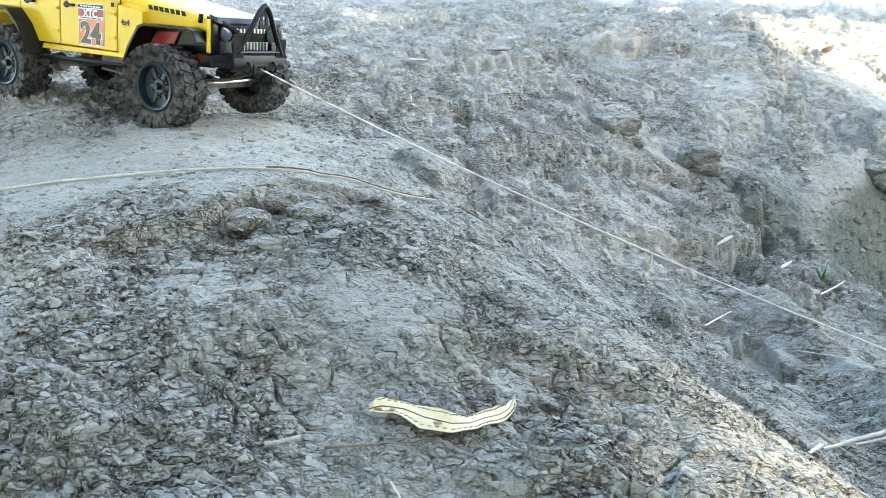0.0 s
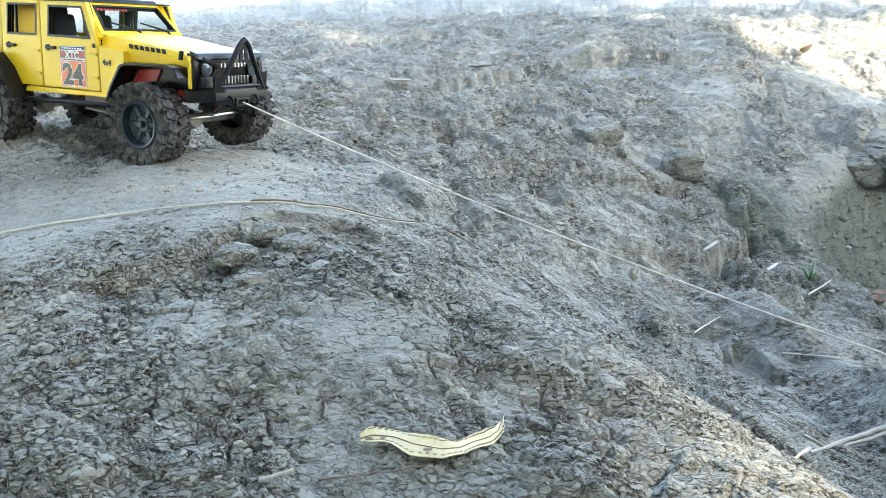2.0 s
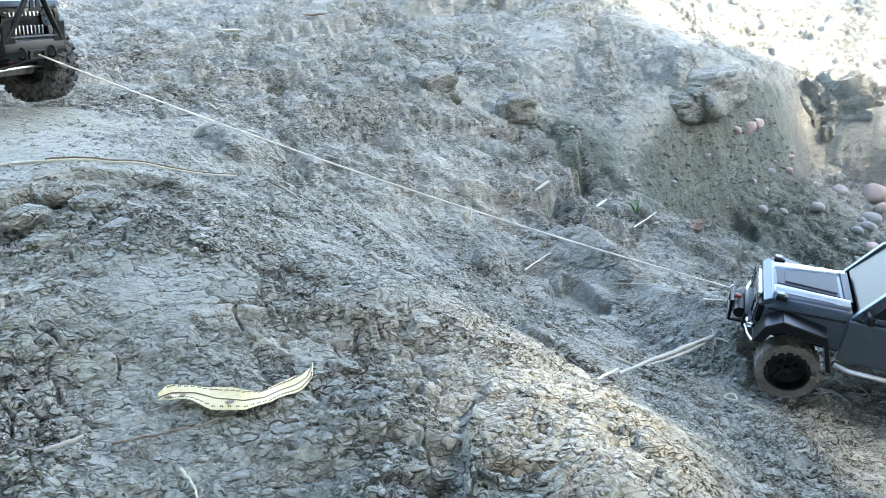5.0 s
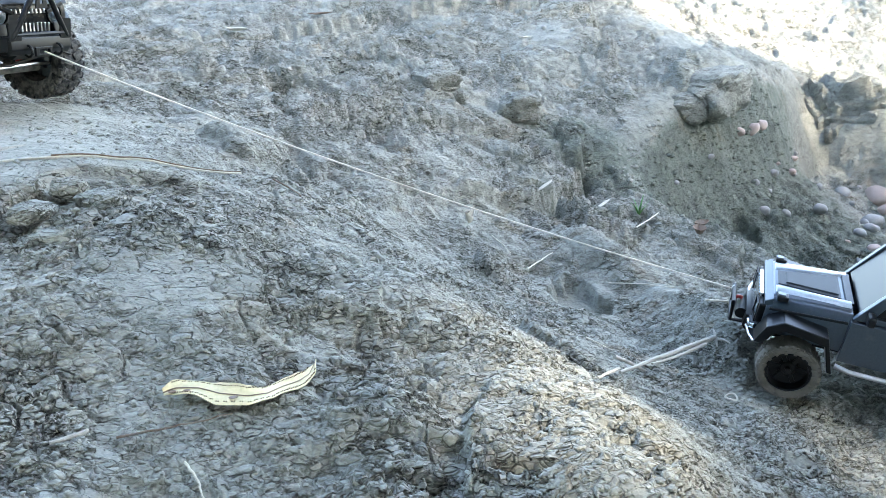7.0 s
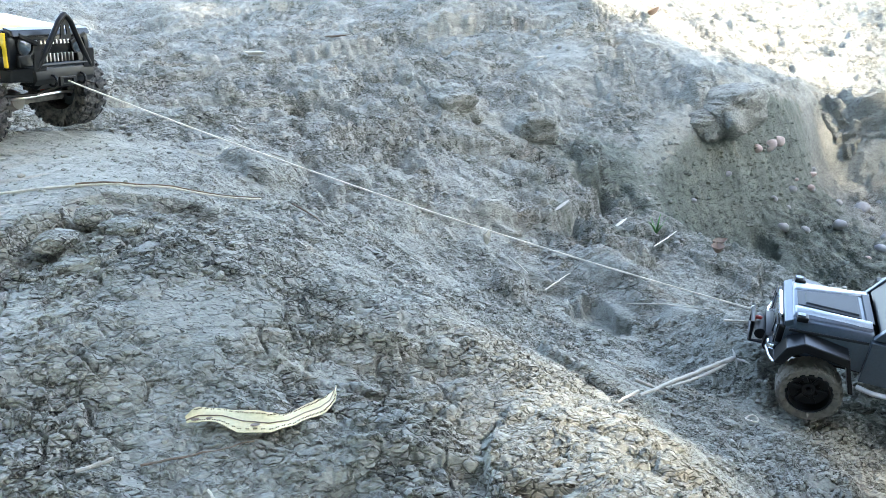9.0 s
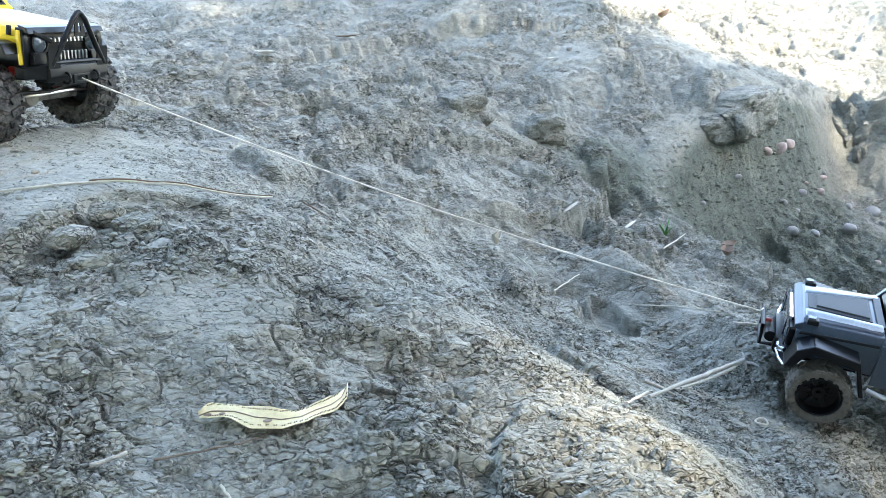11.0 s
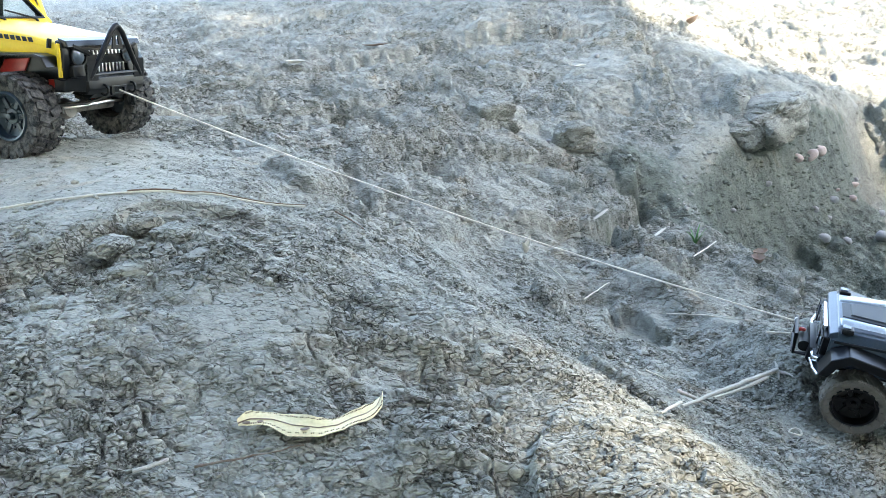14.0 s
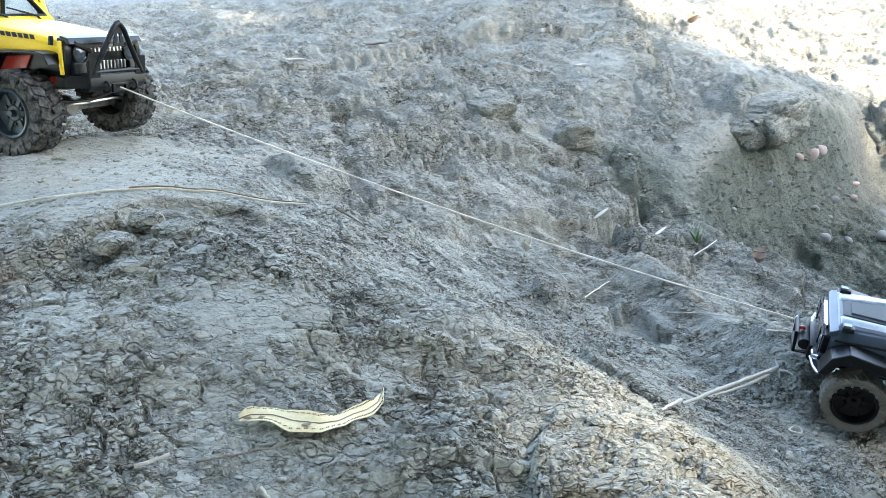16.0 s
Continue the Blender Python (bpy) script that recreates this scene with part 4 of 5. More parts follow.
# ---- silver off-roader, a radio-controlled model, in the gully ----
def toy_wagon():
    car = new("toy_wagon")
    W = 0.30

    def ring(x, hw, sh, top):
        return [(x, -hw, 0.100), (x, -hw, sh), (x, -hw * 0.86, top - 0.001), (x, -hw * 0.5, top), (x, hw * 0.5, top), (x, hw * 0.86, top - 0.001), (x, hw, sh), (x, hw, 0.100)]
    body = part("body", soften(loft([ring(-0.068, 0.088, 0.152, 0.167), ring(0.0, 0.084, 0.150, 0.164), ring(0.052, 0.080, 0.146, 0.161), ring(0.062, 0.078, 0.142, 0.155)]), 0.002),
                SILVER, car, "silver-blue painted body with a long hood", smooth=True)
    hood = part("hood", soften(loft([[(-0.066, -0.070, 0.1672), (-0.066, 0.070, 0.1672), (-0.066, 0.064, 0.1715), (-0.066, -0.064, 0.1715)],
                                     [(0.055, -0.064, 0.1600), (0.055, 0.064, 0.1600), (0.052, 0.058, 0.1640), (0.052, -0.058, 0.1640)]]), 0.0018), SILVER, car, smooth=True)
    part("hood_panel", soften(loft([[(-0.050, -0.042, 0.1698), (-0.050, 0.042, 0.1698), (-0.050, 0.041, 0.1722), (-0.050, -0.041, 0.1722)],
                                    [(0.048, -0.026, 0.1630), (0.048, 0.026, 0.1630), (0.047, 0.025, 0.1655), (0.047, -0.025, 0.1655)]]), 0.0008), SLATE, hood, "dark slate hood panel")
    part("hood_scoop", soften(loft([[(-0.046, -0.033, 0.1715), (-0.046, 0.033, 0.1715), (-0.046, 0.032, 0.1745), (-0.046, -0.032, 0.1745)],
                                    [(0.036, -0.020, 0.1655), (0.036, 0.020, 0.1655), (0.034, 0.019, 0.1690), (0.034, -0.019, 0.1690)]]), 0.0008), SLATE, hood)
    part("cowl_vent", box(bmesh.new(), (0.012, 0.110, 0.004), pose(-0.062, 0, 0.1720, 0, 4), 0.001), GLOSS, hood)
    for s in (-1, 1):
        # the rib's highlight is in its lighter colour
        part("hood_rib", soften(loft([[(-0.064, s * 0.044, 0.1705), (-0.064, s * 0.066, 0.1705), (-0.064, s * 0.058, 0.1745), (-0.064, s * 0.048, 0.1745)],
                                      [(0.052, s * 0.030, 0.1630), (0.052, s * 0.057, 0.1625), (0.050, s * 0.050, 0.1665), (0.050, s * 0.034, 0.1665)]]), 0.001), HIGHLIGHT, hood, smooth=True)
        signal = part("turn_signal", box(bmesh.new(), (0.018, 0.017, 0.009), pose(0.041, s * 0.070, 0.1640, 0, 3), 0.002), BLACK, car, "dark turn signal on the wing")
        part("lens", box(bmesh.new(), (0.012, 0.011, 0.004), pose(0.0435, s * 0.070, 0.1690, 0, 3), 0.001), LAMP, signal)
        # flares with a knee, and the strip above
        arch = [(0.071, 0.100), (0.058, 0.132), (0.034, 0.147), (-0.036, 0.137), (-0.057, 0.076)]
        under = [(-0.049, 0.076), (-0.034, 0.122), (0.030, 0.131), (0.047, 0.118), (0.056, 0.100)]
        part("front_flare", slab(arch + under, s * 0.080, s * 0.123, 0.002), GLOSS, car, "black angular wheel flare")
        arch = [(-W + 0.058, 0.076), (-W + 0.040, 0.137), (-W - 0.034, 0.142), (-W - 0.062, 0.100)]
        under = [(-W - 0.052, 0.100), (-W - 0.030, 0.128), (-W + 0.034, 0.124), (-W + 0.049, 0.076)]
        part("rear_flare", slab(arch + under, s * 0.080, s * 0.123, 0.002), GLOSS, car)
        part("trim_strip", box(bmesh.new(), (0.12, 0.004, 0.004), pose(-0.002, s * 0.0860, 0.1500, 0, 3.4), 0.001), GLOSS, body)
        # cabin side
        part("cabin_side", slab([(-0.064, 0.085), (-0.235, 0.085), (-0.262, 0.130), (-0.345, 0.130), (-0.372, 0.10), (-0.385, 0.10), (-0.385, 0.162), (-0.064, 0.160)], s * 0.080, s * 0.092, 0.0015), SILVER, body)
        part("cabin_window", framed([(-0.066, 0.162), (-0.385, 0.164), (-0.378, 0.232), (-0.112, 0.232)], [(-0.095, 0.172), (-0.370, 0.173), (-0.366, 0.224), (-0.122, 0.224)], s * 0.076, s * 0.086, 0.0015), SILVER, body)
        part("window", slab([(-0.096, 0.173), (-0.369, 0.174), (-0.365, 0.223), (-0.123, 0.223)], s * 0.0785, s * 0.080), GLOSS, body)
        part("door_line", box(bmesh.new(), (0.0015, 0.002, 0.072), pose(-0.160, s * 0.0925, 0.124)), BLACK, body)
        part("side_rail", tube([(-0.062, s * 0.100, 0.080), (-0.085, s * 0.108, 0.079), (-0.225, s * 0.108, 0.079), (-0.245, s * 0.098, 0.080)], 0.0042, 10), STEEL, car, "bright steel side pipe", smooth=True)
        part("mirror", box(bmesh.new(), (0.012, 0.022, 0.018), pose(-0.088, s * 0.100, 0.176), 0.004), BLACK, car)
        # headlamps behind guards
        lamp = part("headlight", box(bmesh.new(), (0.012, 0.030, 0.034), pose(0.0660, s * 0.058, 0.1270), 0.003), GLOSS, car, "black framed headlight")
        part("lens", turned([(0, 0.004), (0.008, 0.0035), (0.012, 0)], 20), LAMP, lamp, smooth=True).matrix_basis = pose(0.0722, s * 0.058, 0.1270, 0, 0, -90)
        part("lamp_guard", tube([(0.0755, s * 0.043, 0.112), (0.0755, s * 0.043, 0.143), (0.0740, s * 0.072, 0.143), (0.0740, s * 0.076, 0.112)], 0.0016, 6, closed=True), BLACK, lamp)
        part("running_light", tube([(0.078, s * 0.044, 0.098), (0.078, s * 0.066, 0.097), (0.070, s * 0.083, 0.106)], 0.0042, 8), CHROME, car, "chrome running light strip", smooth=True)
        part("running_light", tube([(0.080, s * 0.056, 0.090), (0.074, s * 0.076, 0.084), (0.066, s * 0.086, 0.080)], 0.0030, 8), CHROME, car, smooth=True)
        part("bumper_corner", soften(loft([[(0.060, s * 0.045, 0.076), (0.080, s * 0.045, 0.078), (0.080, s * 0.045, 0.104), (0.060, s * 0.045, 0.108)],
                                           [(0.050, s * 0.090, 0.080), (0.066, s * 0.086, 0.082), (0.066, s * 0.086, 0.102), (0.050, s * 0.090, 0.106)]]), 0.002), SLATE, car)
    # grille with upright bars
    grille = part("grille", box(bmesh.new(), (0.010, 0.090, 0.042), pose(0.0650, 0, 0.1280), 0.003), GLOSS, car, "black grille with silver upright bars")
    part("grille_frame", framed([(-0.047, 0.104), (0.047, 0.104), (0.044, 0.151), (-0.044, 0.151)], [(-0.043, 0.108), (0.043, 0.108), (0.040, 0.147), (-0.040, 0.147)], -0.003, 0.003, 0.001), CHROME, grille).matrix_basis = pose(0.0700, 0, 0, 0, 0, 90)
    for k in range(7):
        part("grille_bar", box(bmesh.new(), (0.005, 0.0042, 0.038), pose(0.0715, -0.034 + 0.068 * k / 6, 0.1275), 0.001), CHROME, grille)
    part("hood_lip", soften(slab([(0.052, 0.146), (0.066, 0.146), (0.066, 0.154), (0.054, 0.1610)], -0.076, 0.076), 0.0015), SILVER, car)
    # bumper with winch and hoop
    bumper = part("bumper", soften(slab([(0.060, 0.074), (0.080, 0.074), (0.086, 0.082), (0.084, 0.104), (0.060, 0.106)], -0.046, 0.046), 0.002), BLACK, car, "black winch bumper with a tube hoop", smooth=True)
    hoop = [(0.082, -0.032, 0.082), (0.106, -0.032, 0.080), (0.108, -0.032, 0.115), (0.108, 0.032, 0.115), (0.106, 0.032, 0.080), (0.082, 0.032, 0.082)]
    part("hoop", tube(hoop, 0.0036, 8), BLACK, bumper, smooth=True)
    part("hoop", tube([(0.106, -0.032, 0.081), (0.106, 0.032, 0.081)], 0.0034, 8), BLACK, bumper, smooth=True)
    part("winch_drum", turned([(0, -0.028), (0.010, -0.028), (0.010, 0.028), (0, 0.028)], 16), BLACK, bumper, smooth=True).matrix_basis = pose(0.091, 0, 0.094)
    part("recovery_hook", tube([(0.097 + 0.008 * math.cos(a), -0.005, 0.099 + 0.009 * math.sin(a)) for a in np.linspace(-2.6, 2.2, 12)], 0.0034, 8), RED, bumper, "red recovery hook", smooth=True)
    # roof, windshield, tail
    part("roof", soften(slab([(-0.118, 0.232), (-0.380, 0.234), (-0.376, 0.243), (-0.126, 0.241)], -0.080, 0.080), 0.003), SILVER, car)
    part("windshield", slab([(-0.074, 0.170), (-0.080, 0.170), (-0.124, 0.233), (-0.118, 0.233)], -0.074, 0.074), GLOSS, car)
    part("tailgate", box(bmesh.new(), (0.006, 0.172, 0.13), pose(-0.387, 0, 0.168), 0.002), SILVER, car)
    part("floor_pan", box(bmesh.new(), (0.43, 0.14, 0.012), pose(-0.165, 0, 0.094), 0.002), BLACK, car)
    for x in (0.004, -W):
        part("axle", tube([(x, -0.085, 0.056), (x, 0.085, 0.056)], 0.0075, 12), AXLE, car, smooth=True)
        part("differential", turned([(0, -0.012), (0.012, -0.011), (0.0155, 0), (0.012, 0.011), (0, 0.012)], 16), AXLE, car, smooth=True).matrix_basis = pose(x, 0.01, 0.056, 0, 0, 90)
        for s in (-1, 1):
            wheel(car, 0.0530, 0.042, (x, s * 0.101, 0.0560), s, MUDDY, GLOSS, 34, rim=0.66, face=0.10, nut=GLOSS, proud=0.55)
            part("shock", tube([(x, s * 0.055, 0.06), (x, s * 0.05, 0.135)], 0.005, 10), BLACK, car, smooth=True)
    return tagged(car, "silver-blue radio-controlled wagon with mud-caked tyres climbing nose up", "toy car")


wagon = toy_wagon()
WAGON = pose(0.6973, 0.9663, -0.203, -3.52, -8.99, 152.23) @ Matrix.Scale(0.82, 4)
wagon.matrix_basis = WAGON


# ---- things that lie on the bank ----
def on_ground(x, y, lift=0.0):
    return Vector((x, y, ground_at(x, y) + lift))


def rest(x, y, span=0.012, lift=0.0):
    """The highest ground round a place, for what lies across the clods."""
    a = np.linspace(0, 2 * math.pi, 9)[:-1]
    return Vector((x, y, float(np.max(height(x + span * np.cos(a), y + span * np.sin(a)))) + lift))


ROPE = paint("cream_rope", (0.72, 0.67, 0.56), 0.85, scale=200, bumps=0.0006)
STRAW = paint("bleached_straw", (0.54, 0.50, 0.40), 0.8, dirt=0.3, scale=70, bumps=0.0006)
TWIG = paint("grey_bleached_wood", (0.38, 0.35, 0.29), 0.85, dirt=0.35, scale=60, bumps=0.001)
BARK = paint("brown_bark", (0.14, 0.09, 0.055), 0.9, dirt=0.3, scale=40, bumps=0.002)
FROND = paint("yellow_frond", (0.68, 0.58, 0.33), 0.55, dirt=0.06, scale=60)
SPORE = paint("brown_spores", (0.10, 0.06, 0.03), 0.9)
DEAD = paint("brown_dead_leaf", (0.19, 0.125, 0.085), 0.8, dirt=0.3, scale=60)
GREEN = paint("green_blade", (0.10, 0.26, 0.07), 0.5)
STONE = paint("grey_stone", (0.25, 0.245, 0.23), 0.75, dirt=0.25, scale=30, bumps=0.001)
PINK = paint("pinkish_stone", (0.38, 0.29, 0.245), 0.7, dirt=0.2, scale=30, bumps=0.001)

# the rope between the two toy cars
a, b = JEEP @ Vector((0.0945, 0, 0.0922)), WAGON @ Vector((0.1085, -0.022, 0.1115))
line = [a.lerp(b, k / 40) - Vector((0, 0, 0.016 * 4 * (k / 40) * (1 - k / 40))) for k in range(41)]
rope = part("winch_rope", tube(line, 0.00115, 8), ROPE, smooth=True)
part("hook", tube([b + Vector((0.004 * math.cos(t), 0.002 * math.cos(t), 0.005 * math.sin(t))) for t in np.linspace(0, 5.2, 12)], 0.0011, 6), STEEL, rope, "small steel hook", smooth=True)
tagged(rope, "thin cream winch rope stretched taut between the two toy cars", "rope")

# a long dry stem on the plateau
stem_way = [(-0.86, 1.06), (-0.70, 1.035), (-0.55, 1.010), (-0.394, 0.991), (-0.33, 0.985), (-0.26, 0.980), (-0.21, 0.992), (-0.168, 1.012), (-0.11, 1.045), (-0.047, 1.081)]
def smooth_way(way, n=5):
    out = []
    for i in range(len(way) - 1):
        p0, p1, p2, p3 = (np.array(way[min(max(j, 0), len(way) - 1)], float) for j in (i - 1, i, i + 1, i + 2))
        for k in range(n):
            u = k / n
            out.append(tuple(0.5 * (2 * p1 + (p2 - p0) * u + (2 * p0 - 5 * p1 + 4 * p2 - p3) * u * u + (3 * p1 - p0 - 3 * p2 + p3) * u ** 3)))
    return out + [tuple(way[-1])]


stem_run = [(x, y, max(float(lie(x, y)) + 0.002, ground_at(x, y) + 0.0015)) for x, y in smooth_way(stem_way)]
for k in range(6):
    stem_run = [(x, y, (stem_run[max(i - 1, 0)][2] + 2 * z + stem_run[min(i + 1, len(stem_run) - 1)][2]) / 4) for i, (x, y, z) in enumerate(stem_run)]
stem_run = [(x, y, max(z, rest(x, y, 0.005).z + 0.0016)) for x, y, z in stem_run]
for k in range(2):
    stem_run = [(x, y, max(z, (stem_run[max(i - 1, 0)][2] + 2 * z + stem_run[min(i + 1, len(stem_run) - 1)][2]) / 4)) for i, (x, y, z) in enumerate(stem_run)]
stem = part("dry_stem", tube(stem_run, 0.0019, 7, 0.0013), STRAW, smooth=True)
tagged(stem, "long bleached dry stem lying across the silt", "stem")
part("sheath", tube([(x, y + 0.001, z + 0.002) for x, y, z in stem_run[26:]], 0.0013, 6, 0.0006), BARK, stem, "brown peeling sheath", smooth=True)


def frond():
    """A pale strap-shaped fern leaf with spore dots along its margins."""
    spine = [(-0.0775, 0.5715, 0.0030), (-0.0680, 0.5745, 0.0125), (-0.0505, 0.5720, 0.0132), (-0.0342, 0.5640, 0.0165), (-0.0132, 0.5610, 0.0140),
             (0.0012, 0.5680, 0.0128), (0.0126, 0.5820, 0.0108), (0.0252, 0.5930, 0.0098), (0.0335, 0.6060, 0.0075), (0.0390, 0.6280, 0.0003)]
    fine = []
    for i in range(len(spine) - 1):
        for k in range(4):
            t = k / 4
            fine.append(tuple(p + (q - p) * (t * t * (3 - 2 * t) if j == 2 else t) for j, (p, q) in enumerate(zip(spine[i], spine[i + 1]))))
    fine.append(spine[-1])
    n, cols = len(fine), 9
    bm, dots, rib = bmesh.new(), bmesh.new(), []
    grid = []
    bed = [rest(x, y, 0.012).z for x, y, w in fine]
    fitted = np.polyval(np.polyfit(range(n), bed, 3), range(n))
    bed = list(fitted + 0.3 * max(np.array(bed) - fitted))
    for i, (x, y, w) in enumerate(fine):
        p, q = fine[max(i - 2, 0)], fine[min(i + 2, n - 1)]
        d = Vector((q[0] - p[0], q[1] - p[1])).normalized()
        side = Vector((-d.y, d.x))
        slope = float(lie(np.array([x + side.x * 0.02]), np.array([y + side.y * 0.02]))[0] - lie(np.array([x - side.x * 0.02]), np.array([y - side.y * 0.02]))[0]) / 0.04
        row = []
        for c in range(cols):
            u = -1 + 2 * c / (cols - 1)
            ww = 0.66 * w * (1 + 0.03 * math.sin(i * 1.7 + (2 if u > 0 else 0)))
            z = bed[i] + slope * u * ww + 0.0015 + 0.0016 * u * u * math.sin(0.45 * i + 1.2 * u) + 0.0012 * abs(u)
            row.append(bm.verts.new((x + side.x * u * ww, y + side.y * u * ww, z)))
        grid.append(row)
        rib.append(row[cols // 2].co + Vector((0, 0, 0.0006)))
        if 2 < i < n - 3:
            for c in (1, cols - 2):
                for half in (0.0, 0.5):
                    o = row[c].co + Vector((d.x, d.y, 0)) * 0.0034 * half + Vector((0, 0, 0.0005))
                    bmesh.ops.create_icosphere(dots, subdivisions=1, radius=0.00062, matrix=Matrix.Translation(o))
    for r0, r1 in zip(grid, grid[1:]):
        for c in range(cols - 1):
            bm.faces.new((r0[c], r0[c + 1], r1[c + 1], r1[c]))
    top = list(bm.faces)
    bmesh.ops.recalc_face_normals(bm, faces=top)
    bmesh.ops.solidify(bm, geom=top, thickness=0.0006)
    leaf = part("fern_leaf", bm, FROND, smooth=True)
    part("midrib", tube(rib, 0.0005, 6, 0.0003), DEAD, leaf, "brown midrib", smooth=True)
    part("spore_dots", dots, SPORE, leaf, "two rows of dark spore dots")
    for i, (u, r) in ((6, (2, 0.0022)), (14, (6, 0.0030)), (3, (6, 0.0026))):
        o = fine[i]
        z = bed[i] + 0.0022
        b = bmesh.new()
        bmesh.ops.create_icosphere(b, subdivisions=2, radius=r, matrix=Matrix.Translation((o[0], o[1] - 0.004, z)) @ Matrix.Diagonal((1.3, 0.8, 0.14, 1)))
        part("blotch", b, DEAD, leaf, "rusty blotch", smooth=True)
    return tagged(leaf, "pale yellow strap-shaped fern leaf with dark spore dots", "leaf")


frond()


def stick(name, way, r0, r1, mat, label, category, wob=0.002, lift=0.003, sides=8, group=""):
    pts = []
    for i in range(len(way) - 1):
        for k in range(5):
            t = k / 5
            pts.append((way[i][0] + (way[i + 1][0] - way[i][0]) * t, way[i][1] + (way[i + 1][1] - way[i][1]) * t))
    pts.append(way[-1])
    z0, z1 = rest(*pts[0], 0.012).z, rest(*pts[-1], 0.012).z
    up = max(0.0, 0.6 * max(rest(x, y, 0.006).z - z0 - (z1 - z0) * i / (len(pts) - 1) for i, (x, y) in enumerate(pts)))
    out = []
    for i, (x, y) in enumerate(pts):
        t = i / (len(pts) - 1)
        z = z0 + (z1 - z0) * t + up + lift
        out.append((x + random.uniform(-wob, wob), y + random.uniform(-wob, wob), z + random.uniform(-wob, wob) * 0.4))
    return tagged(part(name, tube(out, r0, sides, r1), mat, smooth=True), label, category, group)


branch = stick("forked_stick", [(0.366, 0.754), (0.447, 0.837), (0.529, 0.921), (0.610, 1.004)], 0.0020, 0.0038, TWIG, "bleached forked stick with a knobbly end", "stick", 0.0010, -0.002)
tip = branch.data.vertices[len(branch.data.vertices) - 1].co
for ang, ln in ((20, 0.026), (75, 0.022), (-60, 0.024), (-110, 0.018)):
    d = Vector((math.cos(radians(ang)), math.sin(radians(ang)), random.uniform(-0.5, 0.3)))
    part("prong", tube([tip, tip + d * ln * 0.5 + Vector((0, 0, 0.003)), tip + d * ln], 0.0026, 6, 0.0010), TWIG, branch, smooth=True)
part("split_limb", tube([Vector(tip).lerp(branch.data.vertices[0].co, u) + Vector((0.003, -0.002, -0.003)) * (1 - abs(2 * u - 1)) for u in (0.15, 0.3, 0.45, 0.6, 0.75)], 0.0026, 7, 0.0014), TWIG, branch, smooth=True)
stick("twig", [(0.300, 0.643), (0.332, 0.698), (0.364, 0.752)], 0.0012, 0.0022, TWIG, "broken end of a bleached stick", "stick", 0.0006)
stick("twig", [(0.379, 0.803), (0.408, 0.826), (0.436, 0.845)], 0.0024, 0.0018, TWIG, "short bleached twig lying across a stick", "twig", 0.0006, 0.002)
stick("twig", [(0.629, 1.077), (0.655, 1.077), (0.682, 1.074)], 0.0020, 0.0014, STRAW, "thin straw-coloured twig beside the silver toy car", "twig", 0.0008)
stick("twig", [(-0.107, 0.531), (-0.07, 0.537), (-0.025, 0.547)], 0.0011, 0.0006, BARK, "thin dark twig half buried in silt", "twig", 0.0015, 0.001)
stick("twig", [(-0.146, 0.516), (-0.137, 0.522), (-0.124, 0.531)], 0.0016, 0.0018, TWIG, "broken piece of white bleached twig", "twig", 0.001)
stick("twig", [(-0.009, 1.150), (0.010, 1.090), (0.030, 1.022)], 0.0016, 0.0010, BARK, "thin reddish-brown twig on the crumbly hump", "twig", 0.001)
stick("grass_stalk", [(0.40, 1.29), (0.44, 1.34), (0.475, 1.385)], 0.0015, 0.0008, STRAW, "thin dry grass stalk on the silt", "grass stalk", 0.001)
stick("grass_stalk", [(0.545, 1.27), (0.60, 1.245), (0.67, 1.20)], 0.0011, 0.0007, STRAW, "thin dry grass stalk on the silt", "grass stalk", 0.001)
stick("grass_stalk", [(-0.055, 0.500), (-0.045, 0.485), (-0.040, 0.470)], 0.0011, 0.0006, STRAW, "fine pale grass stalk on the silt", "grass stalk", 0.0006)
stick("grass_stalk", [(0.365, 0.868), (0.385, 0.885), (0.410, 0.890)], 0.0010, 0.0006, STRAW, "fine pale grass stalk on the silt", "grass stalk", 0.0006)
stick("grass_stalk", [(0.36, 1.40), (0.375, 1.37), (0.385, 1.345)], 0.0014, 0.0008, STRAW, "fine pale grass stalk on the silt", "grass stalk", 0.0006)


def splinter(x, y, turn, length, width, mat, label):
    bm = bmesh.new()
    prof = [(-0.5, 0.15), (-0.3, 0.8), (0.05, 1.0), (0.35, 0.7), (0.5, 0.1)]
    rings = [[(u * length, -w * width / 2, 0.001), (u * length, 0, 0.0004 - 0.0008), (u * length, w * width / 2, 0.001), (u * length, 0, 0.0036 * w)] for u, w in prof]
    bm = loft(rings)
    bm.transform(Matrix.Translation(rest(x, y, length * 0.35, 0.001)) @ Matrix.Rotation(radians(turn), 4, "Z") @ Matrix.Rotation(radians(random.uniform(-8, 8)), 4, "Y"))
    return tagged(part("wood_chip", bm, mat, smooth=True), label, "wood chip", "wood chips on the bank")


splinter(0.538, 1.663, 48, 0.070, 0.010, TWIG, "pale pointed wood chip on the silt")
splinter(0.472, 1.225, 40, 0.048, 0.009, TWIG, "pale wood chip in a smooth hollow")
splinter(0.70, 1.745, 40, 0.070, 0.010, STRAW, "long pale wood chip under the bank")


